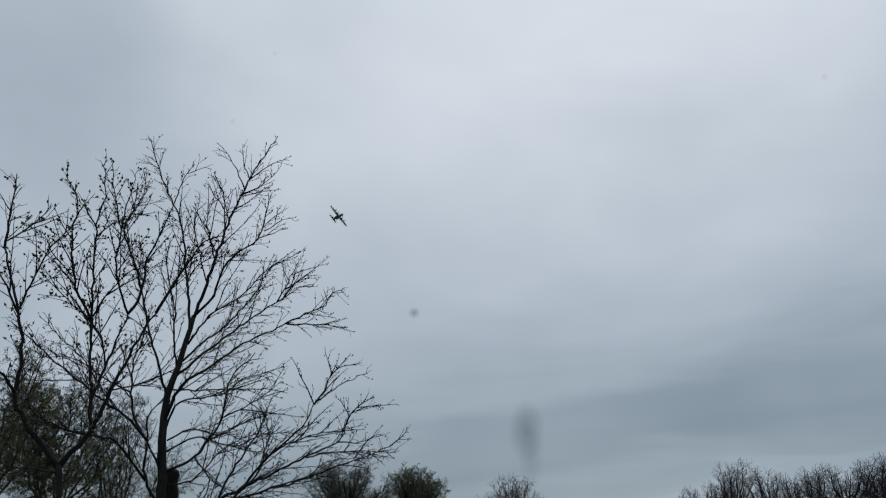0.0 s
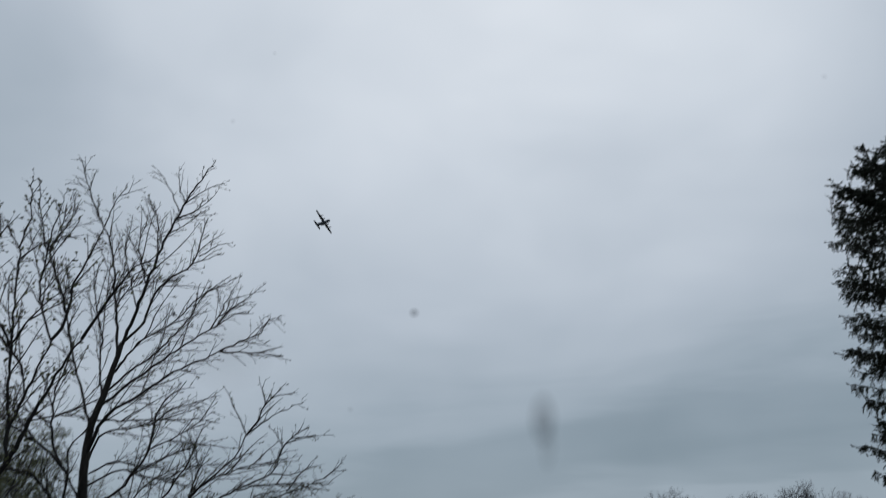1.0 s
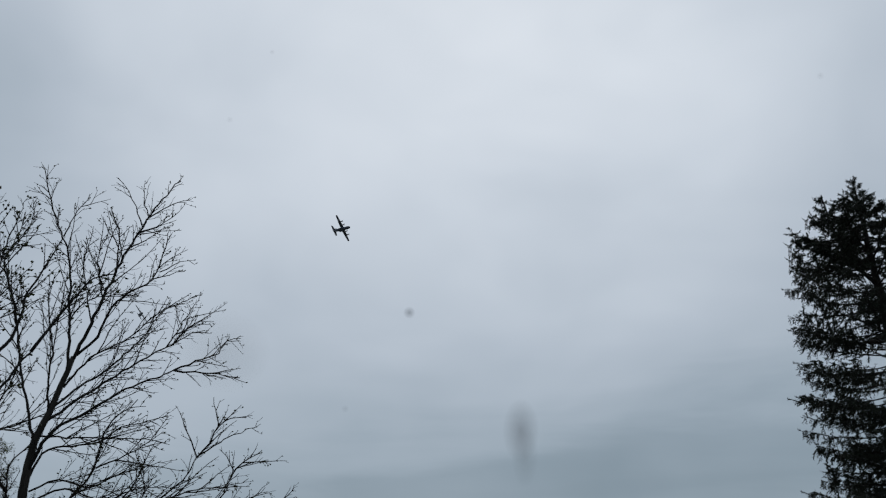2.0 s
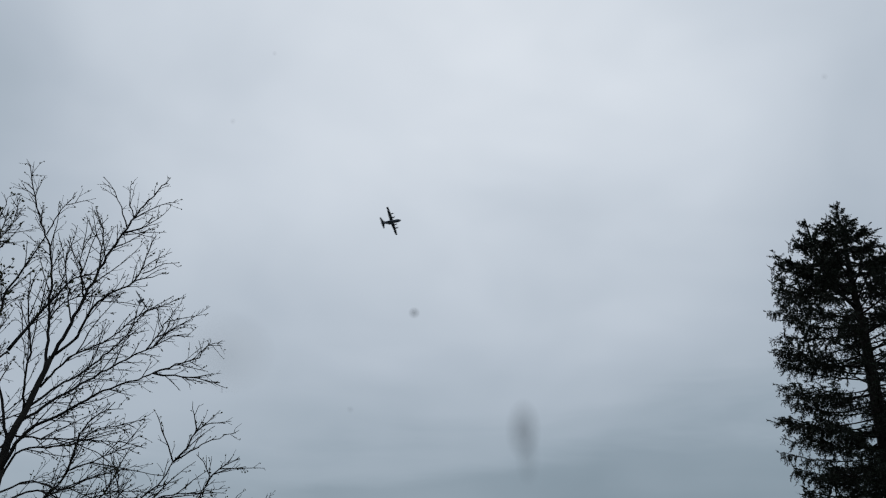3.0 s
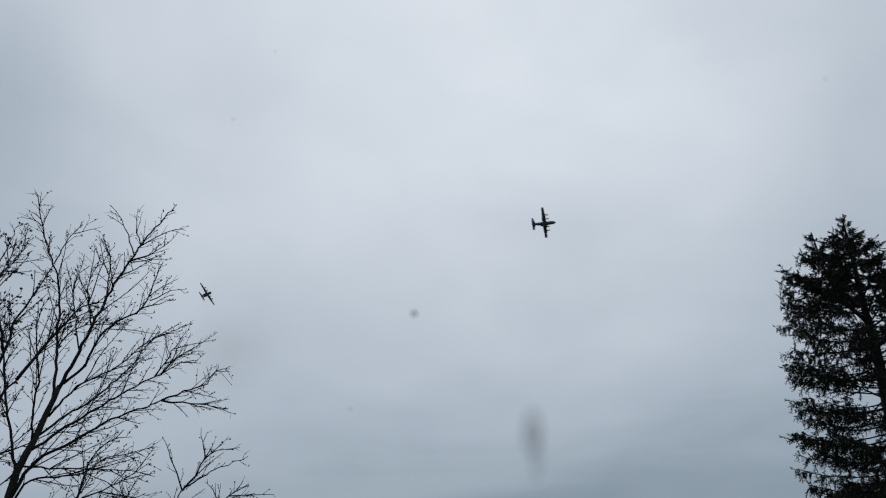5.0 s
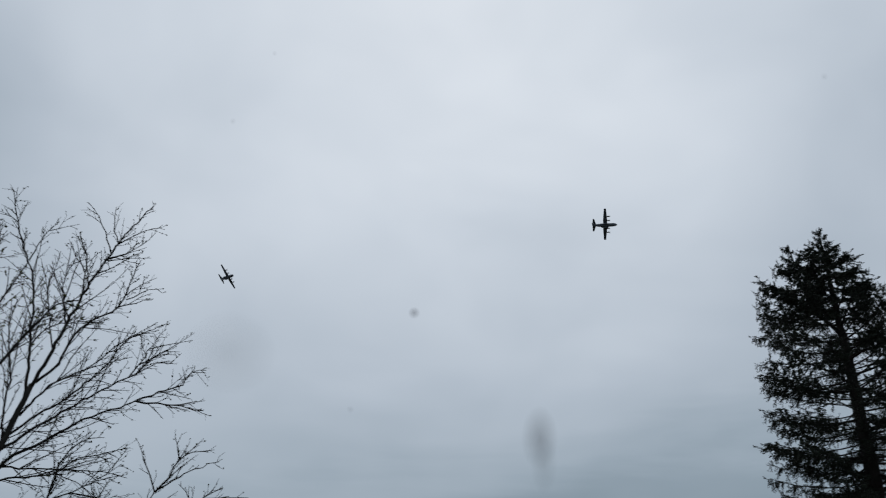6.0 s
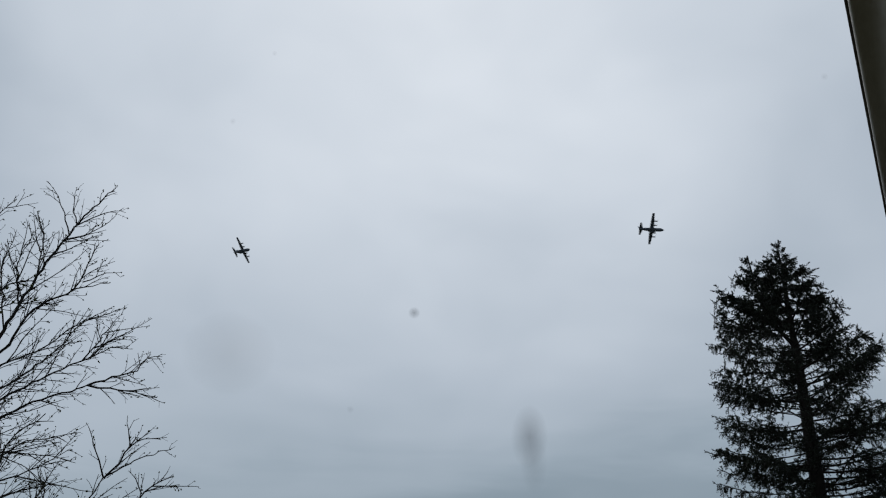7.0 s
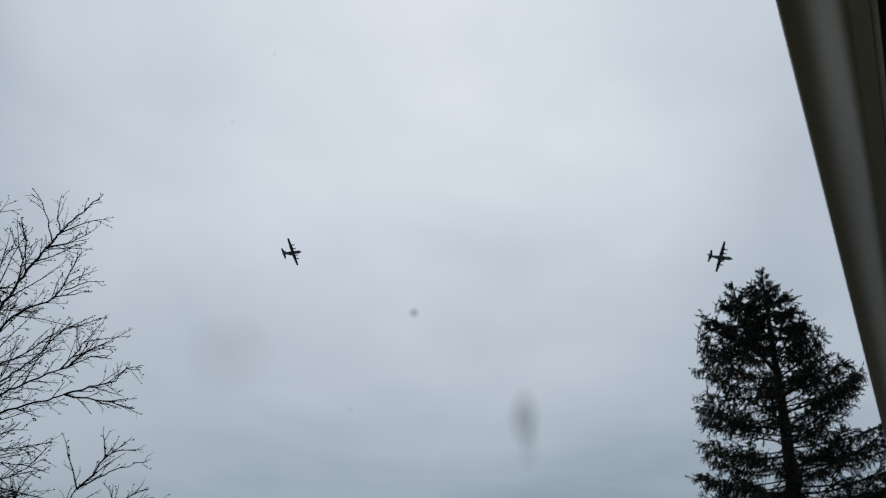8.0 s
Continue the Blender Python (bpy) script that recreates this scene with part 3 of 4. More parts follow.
# ---------------------------------------------------------------- spruce
def spruce_bough(rng, length, sag, tip):
    """One bough along +x: a stem, side branchlets and hanging shoots clad in needles."""
    stem, fol = Tubes(), Tubes()
    n = 12
    pts = []
    for i in range(n + 1):
        u = i / n
        pts.append(Vector((length * u, rng.gauss(0, 0.02) * length * u, length * (-sag * math.sin(u * 2.2) * 0.5 + tip * u * u))))
    stem.add(pts, taper(0.034, 0.006, n + 1), 5)

    def clad(line, start=0.0):
        for a, b in zip(line, line[1:]):
            d = (b - a).normalized()
            o = d.orthogonal().normalized()
            e = d.cross(o)
            m = max(1, int((b - a).length / 0.023))
            for j in range(m):
                p = a.lerp(b, (j + rng.random()) / m)
                ang = rng.uniform(0, 6.28)
                s = o * math.cos(ang) + e * math.sin(ang)
                way = (d * 0.75 + s * 0.75).normalized()
                fol.leaf(p, way, d.cross(s), rng.uniform(0.060, 0.112), rng.uniform(0.012, 0.021) * (1.5 if length < 1.5 else 1.0))

    clad(pts[6:])
    k = 0
    u = 0.27
    while u < 0.99:
        i = min(n - 1, int(u * n))
        p = pts[i].lerp(pts[i + 1], u * n - i)
        sidew = 1 if k % 2 else -1
        size = (0.30 + 0.72 * (1 - u) ** 0.8 * min(1, u / 0.22)) * length * 0.29 * rng.uniform(0.6, 1.2)
        d = Vector((0.70, sidew * rng.uniform(0.5, 0.95), rng.uniform(-0.25, 0.25)))
        line = grown(rng, p, d, size, 4, 0.10, -0.05)
        stem.add(line, taper(0.010, 0.004, 5), 3)
        clad(line)
        for q in range(1, 5):
            for _ in range(rng.choice((0, 1, 2)) if u < 0.5 else rng.choice((1, 2, 3))):
                h = rng.uniform(0.10, 0.34) * (0.75 if length < 1.5 else 1.0)
                dd = Vector((rng.uniform(-0.1, 0.5), rng.uniform(-0.5, 0.5) + 0.2 * sidew, rng.uniform(-1.1, 0.3)))
                sub = grown(rng, line[q - 1].lerp(line[q], rng.random()), dd, h, 2, 0.10, -0.06)
                stem.add(sub, taper(0.005, 0.003, 3), 3)
                clad(sub)
        k += 1
        u += rng.uniform(0.034, 0.066) * (3.4 / length) ** 0.62
    return stem, fol


SPRUCE_H = 15.12
SPRUCE_XY = (17.05, 19.75)


def make_spruce():
    rng = random.Random(5)
    tree = tagged(new("spruce_tree"), "tall dark green spruce with twin tops and drooping boughs", "tree")
    tree.matrix_basis = pose(SPRUCE_XY[0], SPRUCE_XY[1], GROUND_Z, 0, 0, -40.8)
    trunk = Tubes()
    line = spline([(-0.32, 0, 0), (-0.22, 0, 5), (-0.08, 0, 10), (0.0, 0, SPRUCE_H)], 0.4, rng, 0.008)
    trunk.add(line, np.interp(np.linspace(0, 1, len(line)), [0, 0.5, 0.8, 1], [0.32, 0.21, 0.10, 0.02]).tolist(), 10)
    trunk.build("trunk", SPRUCE_BARK, tree, "dark scaly trunk")
    second = Tubes()
    fork = spline([(-0.05, 0.0, 11.2), (-0.62, 0.1, 12.3), (-0.93, 0.1, 13.5), (-1.06, 0.1, 14.96)], 0.3, rng, 0.006)
    second.add(fork, taper(0.075, 0.018, len(fork)), 8)
    second.build("second_leader", SPRUCE_BARK, tree)
    kinds = []
    for length, sag, tip in ((1.0, 0.10, 0.10), (1.0, 0.25, 0.20), (1.0, 0.35, 0.22), (1.0, 0.05, 0.28), (1.0, 0.30, 0.10), (1.0, 0.15, 0.18)):
        pair = []
        for scale in (0.9, 1.9, 3.4):
            stem, fol = spruce_bough(rng, scale, sag, tip)
            a = stem.build("stem", SPRUCE_BARK)
            b = fol.build("foliage", NEEDLES, None, "", False)
            pair.append((scale, a.data, b.data))
            bpy.data.objects.remove(a)
            bpy.data.objects.remove(b)
        kinds.append(pair)

    def bough(p, turn, tilt, length):
        pair = rng.choice(kinds)
        scale, stem, fol = min(pair, key=lambda s: abs(math.log(length / s[0])))
        ob = new("bough", stem)
        ob.parent = tree
        ob.matrix_basis = Matrix.Translation(p) @ pose(0, 0, 0, 0, -tilt, turn) @ Matrix.Diagonal((length / scale,) * 3 + (1,))
        leaves = new("foliage", fol)
        leaves.parent = ob

    # reach of the boughs by depth under the top, towards -x and +x
    depth = [0.0, 0.5, 1.0, 1.6, 2.4, 3.3, 4.4, 5.8, 7.3, 8.5, 12.5]
    reach_l = [0.12, 0.28, 0.55, 1.60, 2.45, 2.80, 2.85, 3.15, 3.25, 2.90, 3.0]
    reach_r = [0.12, 0.34, 0.58, 0.90, 1.25, 1.75, 2.40, 3.10, 4.00, 4.30, 4.5]
    h, turn = 0.06, 0.0
    while h < 13.0:
        p = Vector((-0.32 * min(1, h / 14), 0, SPRUCE_H - h))
        turn += 137.5 + rng.uniform(-25, 25)
        c = math.cos(radians(turn))
        r = np.interp(h, depth, reach_r if c > 0 else reach_l) * abs(c) + np.interp(h, depth, reach_l) * (1 - abs(c))
        r *= rng.uniform(0.78, 1.02)
        tilt = np.interp(h, [0, 0.6, 1.5, 4, 8, 13], [52, 30, 16, 10, 2, -5]) + rng.uniform(-10, 10) + (9 if c > 0.3 and h > 3 else 0)
        bough(p, turn, tilt, max(0.28, r))
        h += np.interp(h, [0, 0.8, 2, 4, 9, 13], [0.042, 0.062, 0.074, 0.062, 0.048, 0.09]) * rng.uniform(0.5, 1.5)
    h = 0.05
    while h < 2.6:
        p = fork[min(len(fork) - 1, int((1 - h / 3.6) * (len(fork) - 1)))]
        turn += 137.5 + rng.uniform(-25, 25)
        c = math.cos(radians(turn))
        r = np.interp(h, [0, 0.4, 0.9, 1.5, 2.6], [0.24, 0.42, 0.80, 1.50, 1.7]) * (1 - 0.5 * max(0, c))
        bough(p, turn, np.interp(h, [0, 0.6, 2], [52, 24, 8]) + rng.uniform(-8, 8), r * rng.uniform(0.7, 1.05))
        h += np.interp(h, [0, 0.6, 2.6], [0.034, 0.065, 0.14]) * rng.uniform(0.6, 1.4)


make_spruce()


# ---------------------------------------------------------------- trees farther off
def far_tree(name, seed, height, spread, stems, levels, leaf, label, group, crown_z=0.34, stem_size=0.015):
    """A rounded bare or budding tree: stems that fork into a crown of fine twigs."""
    rng = random.Random(seed)
    tree = tagged(new(name), label, "tree", group)
    trunk, twigs, leaves = Tubes(), Tubes(), Tubes()

    def put(rng_, line, level):
        if leaf is None or level < 1:
            return
        for i in range(1, len(line)):
            for _ in range(leaf[0]):
                d = Vector((rng_.gauss(0, 1), rng_.gauss(0, 1), rng_.gauss(0.3, 1))).normalized()
                leaves.leaf(line[i] + d * leaf[1] * 0.5, d, d.orthogonal().normalized(), leaf[1] * rng_.uniform(0.6, 1.4), leaf[1] * 0.28)

    fork = height * crown_z
    base = grown(rng, Vector((0, 0, 0)), Vector((0, 0, 1)), fork, 5, 0.04, 0.1)
    trunk.add(base, taper(height * 0.035, height * 0.024, len(base)), 8)
    for k in range(stems):
        a = 2 * math.pi * (k + rng.uniform(-0.3, 0.3)) / stems
        out = spread * rng.uniform(0.25, 1.0)
        end = Vector((out * math.cos(a), out * math.sin(a), height * math.sqrt(max(0.1, 1 - 0.62 * (out / spread) ** 2)) * rng.uniform(0.80, 0.93)))
        mid = base[-1].lerp(end, 0.45) + Vector((math.cos(a), math.sin(a), 0)) * out * 0.16
        line = spline([base[-1], mid, end], height * 0.06, rng, height * 0.008)
        trunk.add(line, taper(height * stem_size, height * 0.0014, len(line)), 5)
        shoots(rng, line, levels, 0, twigs, put, 0.24, 0.65)
    trunk.build("trunk", HAZED_BARK, tree)
    tagged(twigs.build("twig_mass", HAZED_TWIG, tree, "dense fine twigs"), kind="stuff")
    if leaves.verts:
        tagged(leaves.build("leaf_mass", YOUNG_LEAF, tree, "sparse olive young leaves", False), kind="stuff")
    return tree


def at_bearing(az, dist):
    return dist * math.sin(radians(az)), dist * math.cos(radians(az))


def place(tree, az, dist, turn=0.0):
    x, y = at_bearing(az, dist)
    tree.matrix_basis = pose(x, y, GROUND_Z - 0.05, 0, 0, turn)
    return tree


FAR_LEVELS = [(0.27, 1.8, 0.82, 0.028, 0.010, 0.085, 0.02, 4), (0.21, 0.85, 0.72, 0.013, 0.007, 0.10, 0.015, 3), (0.17, 0.42, 0.72, 0.009, 0.006, 0.10, 0.015, 3)]
WILLOW_LEVELS = [(0.27, 1.8, 0.95, 0.030, 0.012, 0.15, 0.01, 4), (0.21, 0.85, 0.90, 0.016, 0.010, 0.17, 0.01, 3), (0.18, 0.45, 0.90, 0.012, 0.008, 0.17, 0.01, 3)]
BUSHY_LEVELS = [(0.20, 1.5, 0.90, 0.017, 0.006, 0.12, 0.02, 4), (0.19, 0.60, 0.80, 0.008, 0.005, 0.14, 0.02, 3), (0.18, 0.26, 0.80, 0.006, 0.004, 0.15, 0.02, 3)]

place(far_tree("willow_tree", 31, 11.3, 7.4, 30, WILLOW_LEVELS, (1, 0.060), "round bare willow with a green haze of buds", "willows across the field"), -7.2, 95)
place(far_tree("willow_tree", 32, 10.6, 4.2, 26, WILLOW_LEVELS, (2, 0.075), "round willow in fresh olive leaf", "willows across the field"), -2.0, 96)
place(far_tree("field_tree", 33, 9.6, 4.0, 14, FAR_LEVELS, None, "low bare field tree with a ragged crown", "bare field trees"), 5.2, 100)
place(far_tree("field_tree", 34, 7.0, 1.6, 5, FAR_LEVELS, None, "small bare field shrub", "bare field trees"), 3.3, 100)
GROVE = [far_tree("grove_tree", 35, 11.4, 3.9, 12, FAR_LEVELS, None, "bare upright tree of a grove", "bare grove"),
         far_tree("grove_tree", 36, 11.8, 5.2, 16, FAR_LEVELS, None, "bare rounded tree of a grove", "bare grove")]
place(GROVE[0], 20.6, 104)
place(GROVE[1], 27.6, 100)
for kind, az, dist, turn in ((1, 18.9, 132, 40), (0, 22.5, 116, 120), (0, 24.2, 132, 200), (1, 31.0, 106, 90), (0, 29.5, 104, 300), (0, 25.7, 116, 20)):
    x, y = at_bearing(az, dist)
    copy_thing(GROVE[kind], pose(x, y, GROUND_Z - 0.05, 0, 0, turn))
place(far_tree("hedge_tree", 41, 10.2, 4.6, 17, BUSHY_LEVELS, (2, 0.060), "dense hedge tree breaking into green leaf", "hedge trees behind the garden", 0.22, 0.0062), -31.5, 33)
place(far_tree("hedge_tree", 42, 9.2, 3.8, 13, BUSHY_LEVELS, (2, 0.060), "dense hedge tree breaking into green leaf", "hedge trees behind the garden", 0.22, 0.0062), -26.8, 35)
place(far_tree("hedge_tree", 43, 7.5, 3.2, 11, BUSHY_LEVELS, (1, 0.055), "thin hedge tree with few leaves", "hedge trees behind the garden", 0.22, 0.0062), -22.6, 36)
place(far_tree("hedge_tree", 44, 9.8, 3.8, 11, BUSHY_LEVELS, (2, 0.060), "dense hedge tree breaking into green leaf", "hedge trees behind the garden", 0.22, 0.0062), -37.0, 34)


def make_stump():
    """The thick cut stem that stands behind the main tree's trunk."""
    rng = random.Random(8)
    stump = tagged(new("tree_stump"), "dark rounded stump of a cut tree stem", "stump")
    x, y = at_bearing(-19.55, 12.2)
    stump.matrix_basis = pose(x, y, GROUND_Z)
    tubes = Tubes()
    line = spline([(0, 0, 0), (0.02, 0, 1.4), (0.0, 0, 2.72)], 0.14, rng, 0.008)
    line += [line[-1] + Vector((0, 0, 0.05)), line[-1] + Vector((0, 0, 0.08))]
    radii = [0.140 + 0.006 * rng.uniform(-1, 1) for _ in line]
    radii[-2:] = [0.12, 0.05]
    radii[0] = 0.27
    tubes.add(line, radii, 12)
    tubes.build("stem", SPRUCE_BARK, stump)


make_stump()


# ---------------------------------------------------------------- aircraft
def loft(sections, sides=20):
    """Rings (y, x, z, half width, half height) joined into a skin."""
    bm = bmesh.new()
    rings = []
    for y, x, z, a, b in sections:
        rings.append([bm.verts.new((x + a * math.cos(2 * math.pi * k / sides), y, z + b * math.sin(2 * math.pi * k / sides))) for k in range(sides)])
    for r0, r1 in zip(rings, rings[1:]):
        for k in range(sides):
            bm.faces.new((r0[k], r0[(k + 1) % sides], r1[(k + 1) % sides], r1[k]))
    bm.faces.new(rings[0][::-1])
    bm.faces.new(rings[-1])
    bmesh.ops.recalc_face_normals(bm, faces=bm.faces)
    return bm


def aerofoil(stations, axis="x"):
    """A flying surface from stations (span, lead y, trail y, thickness, rise)."""
    bm = bmesh.new()
    rings = []
    shape = ((0.0, 0.0), (0.08, 0.7), (0.3, 1.0), (0.65, 0.7), (1.0, 0.0), (0.65, -0.35), (0.3, -0.6), (0.08, -0.5))
    for s, lead, trail, thick, rise in stations:
        ring = []
        for f, w in shape:
            y, n = lead + (trail - lead) * f, w * thick * 0.5
            ring.append(bm.verts.new((s, y, rise + n) if axis == "x" else (n, y, s)))
        rings.append(ring)
    for r0, r1 in zip(rings, rings[1:]):
        for k in range(8):
            bm.faces.new((r0[k], r0[(k + 1) % 8], r1[(k + 1) % 8], r1[k]))
    bm.faces.new(rings[0][::-1])
    bm.faces.new(rings[-1])
    bmesh.ops.recalc_face_normals(bm, faces=bm.faces)
    return bm


def make_aircraft():
    plane = tagged(new("transport_aircraft"), "dark grey four-engined turboprop transport aircraft in flight", "aircraft", "aircraft in formation")
    part("fuselage", loft([(15.0, 0, -0.55, 0.08, 0.08), (14.3, 0, -0.48, 0.58, 0.55), (13.2, 0, -0.25, 1.25, 1.25), (11.6, 0, 0.0, 1.9, 1.95),
                           (9.8, 0, 0.1, 2.15, 2.25), (5, 0, 0.1, 2.15, 2.3), (-3.5, 0, 0.1, 2.15, 2.3), (-7, 0, 0.5, 1.9, 1.9),
                           (-11, 0, 1.1, 1.25, 1.25), (-14, 0, 1.5, 0.6, 0.8), (-15.2, 0, 1.6, 0.12, 0.3)]), PLANE_PAINT, plane, "", True)
    part("cockpit_glazing", loft([(13.35, 0, 0.62, 0.95, 0.42), (12.6, 0, 1.05, 1.35, 0.52), (11.9, 0, 1.3, 1.45, 0.66)]), PLANE_GLASS, plane, "dark cockpit windows", True)
    part("wing", aerofoil([(-20.2, 1.3, -0.65, 0.30, 2.75), (-19.9, 1.75, -0.85, 0.38, 2.73), (-6, 3.0, -1.8, 0.75, 2.35), (0, 3.0, -1.85, 0.85, 2.2),
                           (6, 3.0, -1.8, 0.75, 2.35), (19.9, 1.75, -0.85, 0.38, 2.73), (20.2, 1.3, -0.65, 0.30, 2.75)]), PLANE_PAINT, plane)
    part("tailplane", aerofoil([(-8.0, -12.7, -14.0, 0.2, 1.85), (-7.7, -12.3, -14.2, 0.25, 1.85), (0, -9.9, -14.6, 0.45, 1.8),
                                (7.7, -12.3, -14.2, 0.25, 1.85), (8.0, -12.7, -14.0, 0.2, 1.85)]), PLANE_PAINT, plane)
    part("tail_fin", aerofoil([(1.6, -6.5, -14.8, 0.5, 0), (2.6, -9.2, -14.9, 0.45, 0), (8.6, -12.3, -15.0, 0.28, 0), (9.0, -12.8, -15.0, 0.2, 0)], "z"), PLANE_PAINT, plane)
    for s in (-1, 1):
        part("wheel_fairing", loft([(4.6, s * 2.1, -1.4, 0.15, 0.2), (3.6, s * 2.15, -1.4, 0.75, 0.75), (-2.6, s * 2.15, -1.4, 0.75, 0.75), (-4.4, s * 2.1, -1.2, 0.15, 0.2)], 12),
             PLANE_PAINT, plane, "", True)
    for x, rise in ((-10.2, 2.3), (-5.0, 2.15), (5.0, 2.15), (10.2, 2.3)):
        nac = part("nacelle", loft([(5.9, x, rise - 0.05, 0.46, 0.55), (5.4, x, rise - 0.1, 0.66, 0.80), (3.2, x, rise - 0.15, 0.70, 0.88), (0.5, x, rise - 0.2, 0.5, 0.55),
                                    (-1.2, x, rise - 0.1, 0.2, 0.25)], 12), PLANE_DARK, plane, "", True)
        part("spinner", loft([(5.92, x, rise - 0.05, 0.36, 0.36), (6.3, x, rise - 0.05, 0.3, 0.3), (6.7, x, rise - 0.05, 0.06, 0.06)], 10), PLANE_DARK, nac, "", True)
        blades = bmesh.new()
        for k in range(4):
            turn = Matrix.Translation((x, 6.15, rise - 0.05)) @ Matrix.Rotation(radians(45 + 90 * k), 4, "Y")
            for lo, hi in (((-0.09, -0.05, 0.3), (0.09, 0.05, 2.05)),):
                one = box_mesh(lo, hi)
                me = bpy.data.meshes.new("blade")
                one.transform(turn)
                one.to_mesh(me)
                one.free()
                blades.from_mesh(me)
                bpy.data.meshes.remove(me)
        part("propeller", blades, PLANE_DARK, nac)
    return plane


LEADER = make_aircraft()
FOLLOWER = copy_thing(LEADER, pose(0, 0, 0))


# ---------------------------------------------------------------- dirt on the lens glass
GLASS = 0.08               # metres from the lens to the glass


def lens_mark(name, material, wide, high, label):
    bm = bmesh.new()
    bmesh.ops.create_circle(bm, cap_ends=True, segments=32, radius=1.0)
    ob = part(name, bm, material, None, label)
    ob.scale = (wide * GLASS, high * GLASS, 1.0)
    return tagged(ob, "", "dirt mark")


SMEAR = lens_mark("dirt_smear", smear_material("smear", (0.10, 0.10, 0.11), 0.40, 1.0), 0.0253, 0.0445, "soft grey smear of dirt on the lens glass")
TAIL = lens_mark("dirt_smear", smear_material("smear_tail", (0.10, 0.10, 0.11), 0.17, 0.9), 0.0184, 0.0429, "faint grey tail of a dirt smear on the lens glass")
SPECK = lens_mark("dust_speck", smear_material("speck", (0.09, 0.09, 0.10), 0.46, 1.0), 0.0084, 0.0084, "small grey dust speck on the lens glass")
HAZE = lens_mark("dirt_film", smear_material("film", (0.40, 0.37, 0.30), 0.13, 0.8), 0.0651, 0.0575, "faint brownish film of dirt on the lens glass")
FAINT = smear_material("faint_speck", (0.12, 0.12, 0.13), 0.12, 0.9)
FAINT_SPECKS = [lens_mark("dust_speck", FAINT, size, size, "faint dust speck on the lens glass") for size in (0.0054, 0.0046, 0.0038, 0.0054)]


# ---------------------------------------------------------------- movement
def flight(rows):
    return [(t, pose(x, y, z, climb, bank, heading)) for t, x, y, z, climb, bank, heading in rows]


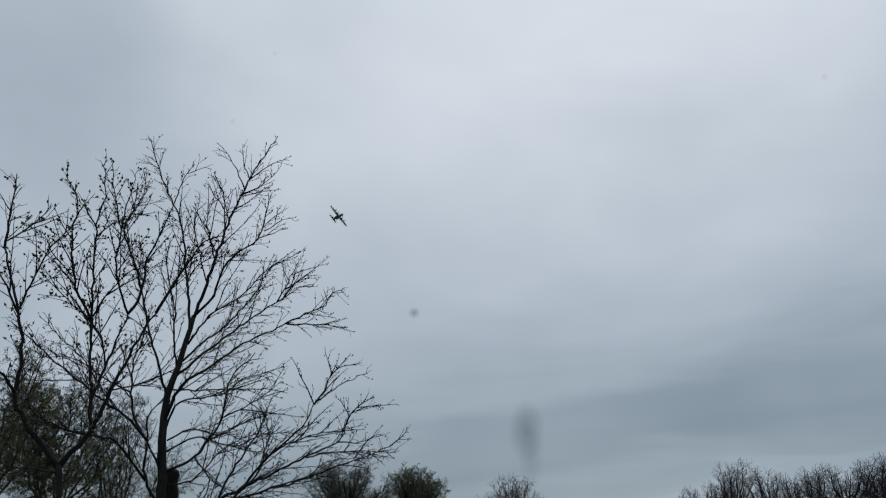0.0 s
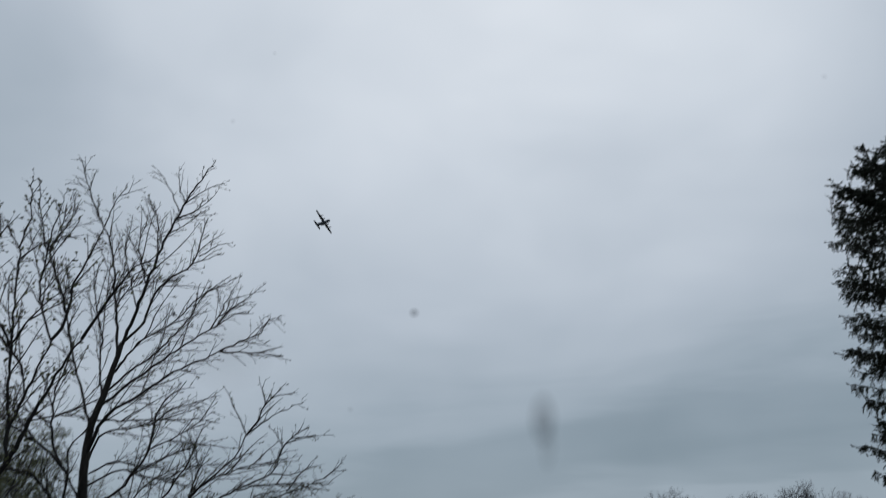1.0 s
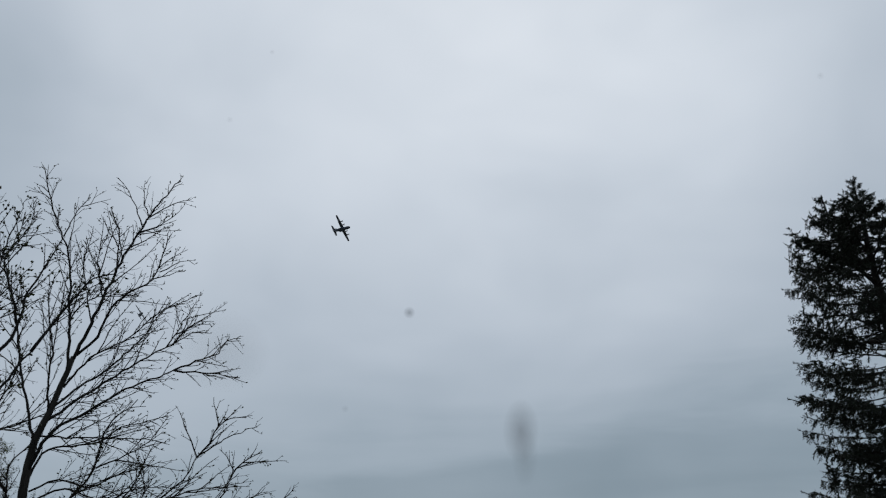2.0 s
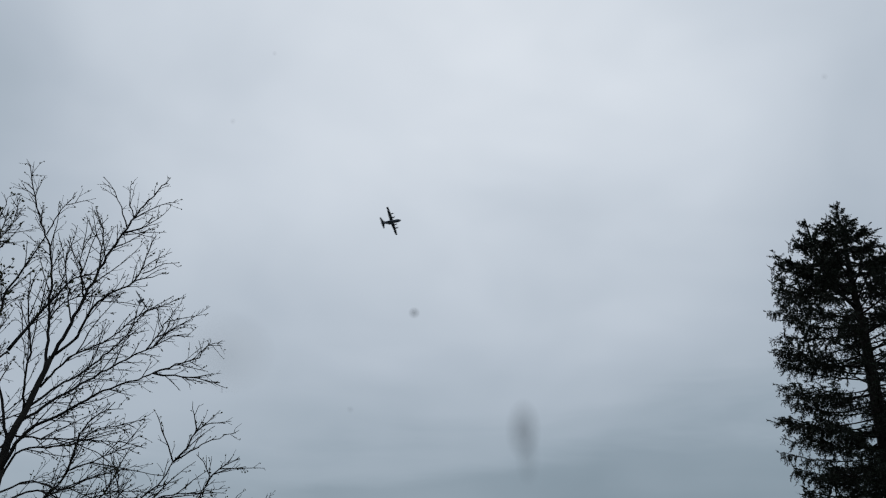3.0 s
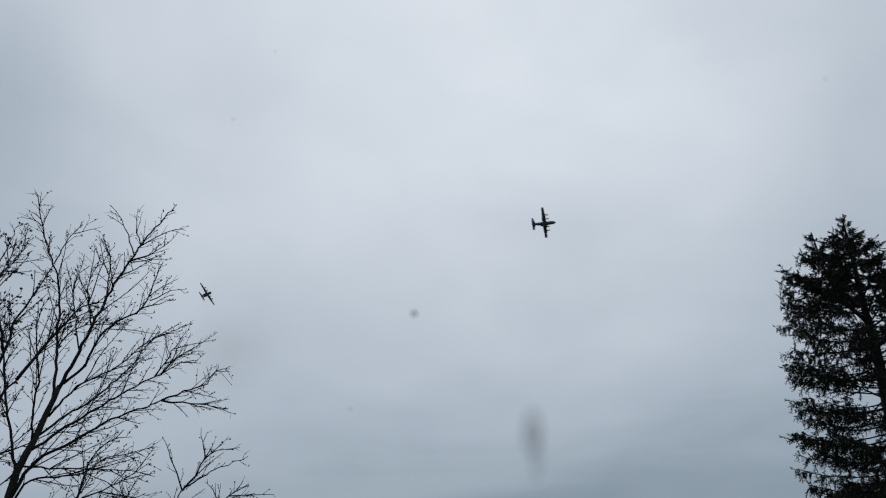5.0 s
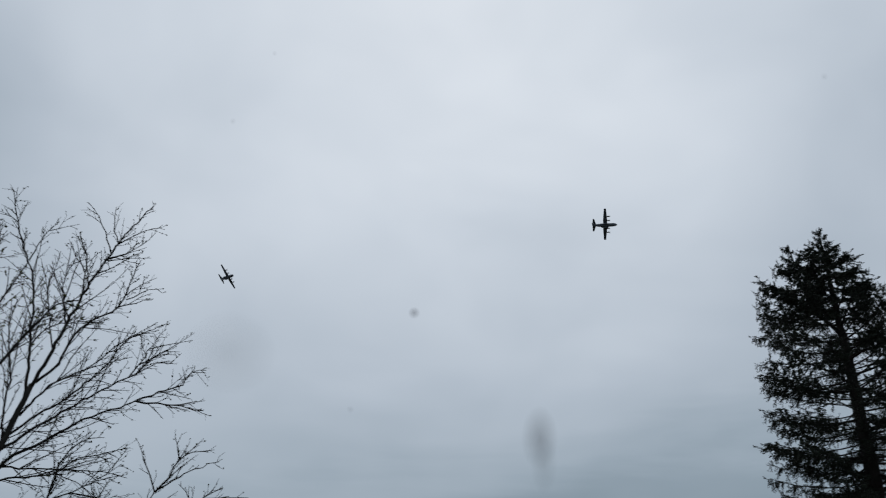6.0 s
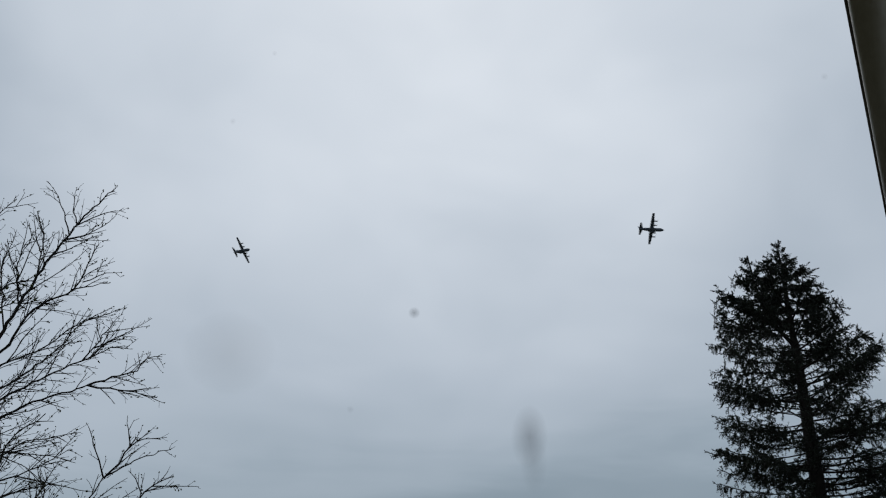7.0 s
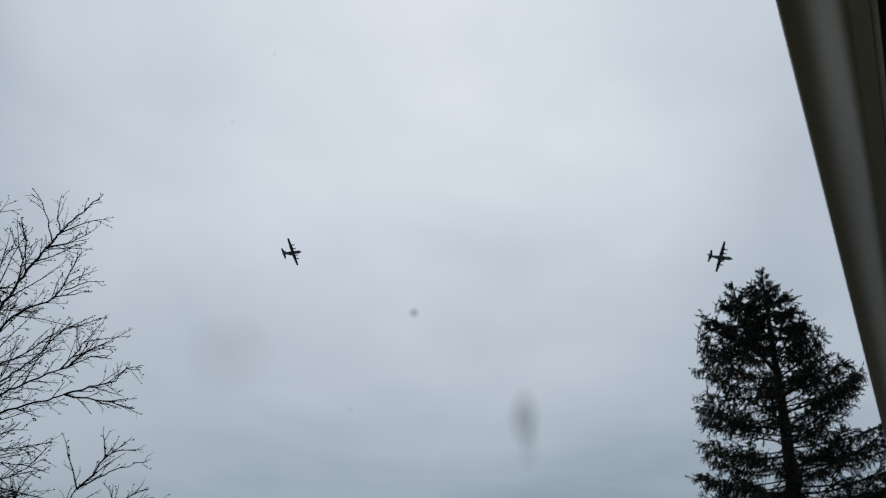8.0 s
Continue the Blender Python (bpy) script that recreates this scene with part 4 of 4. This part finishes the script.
def motions():
    walk(LEADER, flight([
        (0.0, -160.7, 1030.8, 449.5, 0.5, -37.7, -135.9),
        (0.5, -125.4, 995.6, 452.4, 0.5, -37.9, -133.6),
        (1.0, -85.9, 962.5, 452.8, 0.5, -38.0, -131.4),
        (1.5, -49.2, 931.0, 453.5, 0.5, -38.2, -129.1),
        (2.2, 2.4, 890.1, 453.4, 0.5, -38.4, -126.0),
        (2.8, 49.5, 854.8, 456.4, 0.5, -38.5, -123.3),
        (3.5, 108.8, 821.3, 454.3, 0.5, -38.7, -120.1),
        (4.0, 148.5, 796.5, 455.7, 0.5, -38.9, -117.9),
        (4.8, 220.7, 763.6, 455.7, 0.5, -39.1, -114.2),
        (5.5, 282.9, 737.5, 456.2, 0.5, -39.3, -111.1),
        (6.0, 328.4, 720.6, 455.5, 0.5, -39.5, -108.8),
        (6.5, 374.0, 706.5, 455.1, 0.5, -39.6, -106.6),
        (7.0, 419.9, 693.8, 455.3, 0.5, -39.7, -104.3),
        (7.5, 468.0, 682.3, 456.1, 0.5, -39.9, -102.1),
        (8.0, 518.5, 672.7, 457.9, 0.5, -40.0, -99.8),
    ]))
    walk(FOLLOWER, flight([
        (0.0, -441.3, 1518.4, 463.4, 0.4, -52.1, -163.2),
        (0.5, -426.0, 1471.2, 463.7, 0.4, -51.0, -160.8),
        (1.0, -408.7, 1424.7, 464.0, 0.4, -49.9, -158.5),
        (1.5, -389.6, 1379.0, 464.4, 0.4, -48.8, -156.1),
        (2.2, -359.6, 1316.4, 464.9, 0.4, -47.3, -152.8),
        (2.8, -329.4, 1264.4, 464.2, 0.4, -45.9, -149.9),
        (3.5, -295.3, 1205.1, 466.1, 0.4, -44.4, -146.6),
        (4.0, -268.3, 1164.3, 466.6, 0.4, -43.3, -144.2),
        (4.8, -217.9, 1101.5, 466.6, 0.4, -41.5, -140.4),
        (5.5, -171.5, 1049.2, 467.1, 0.4, -40.0, -137.1),
        (6.0, -136.4, 1012.5, 469.2, 0.4, -38.9, -134.7),
        (6.5, -101.5, 979.0, 468.6, 0.4, -37.8, -132.4),
        (7.0, -64.8, 947.0, 468.1, 0.4, -36.7, -130.0),
        (7.5, -26.7, 915.5, 469.4, 0.4, -35.6, -127.6),
        (8.0, 14.7, 886.4, 468.5, 0.4, -34.5, -125.2),
    ]))
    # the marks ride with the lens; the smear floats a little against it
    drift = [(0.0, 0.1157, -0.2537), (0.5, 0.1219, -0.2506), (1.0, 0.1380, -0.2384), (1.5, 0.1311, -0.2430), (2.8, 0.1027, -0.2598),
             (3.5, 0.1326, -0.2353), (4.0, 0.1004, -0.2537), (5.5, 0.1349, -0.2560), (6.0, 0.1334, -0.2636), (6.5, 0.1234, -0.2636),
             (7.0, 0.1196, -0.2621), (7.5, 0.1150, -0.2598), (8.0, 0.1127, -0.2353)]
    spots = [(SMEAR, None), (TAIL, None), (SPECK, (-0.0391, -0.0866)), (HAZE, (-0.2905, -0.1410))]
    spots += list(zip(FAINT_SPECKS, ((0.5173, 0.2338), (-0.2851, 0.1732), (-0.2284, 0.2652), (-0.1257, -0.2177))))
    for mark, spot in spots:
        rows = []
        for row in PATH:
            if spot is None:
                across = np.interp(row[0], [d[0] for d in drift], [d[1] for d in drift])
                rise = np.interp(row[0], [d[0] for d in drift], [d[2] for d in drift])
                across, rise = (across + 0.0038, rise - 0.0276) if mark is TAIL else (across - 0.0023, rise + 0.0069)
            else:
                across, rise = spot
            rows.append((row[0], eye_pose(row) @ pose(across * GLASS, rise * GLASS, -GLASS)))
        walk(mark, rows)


motions()
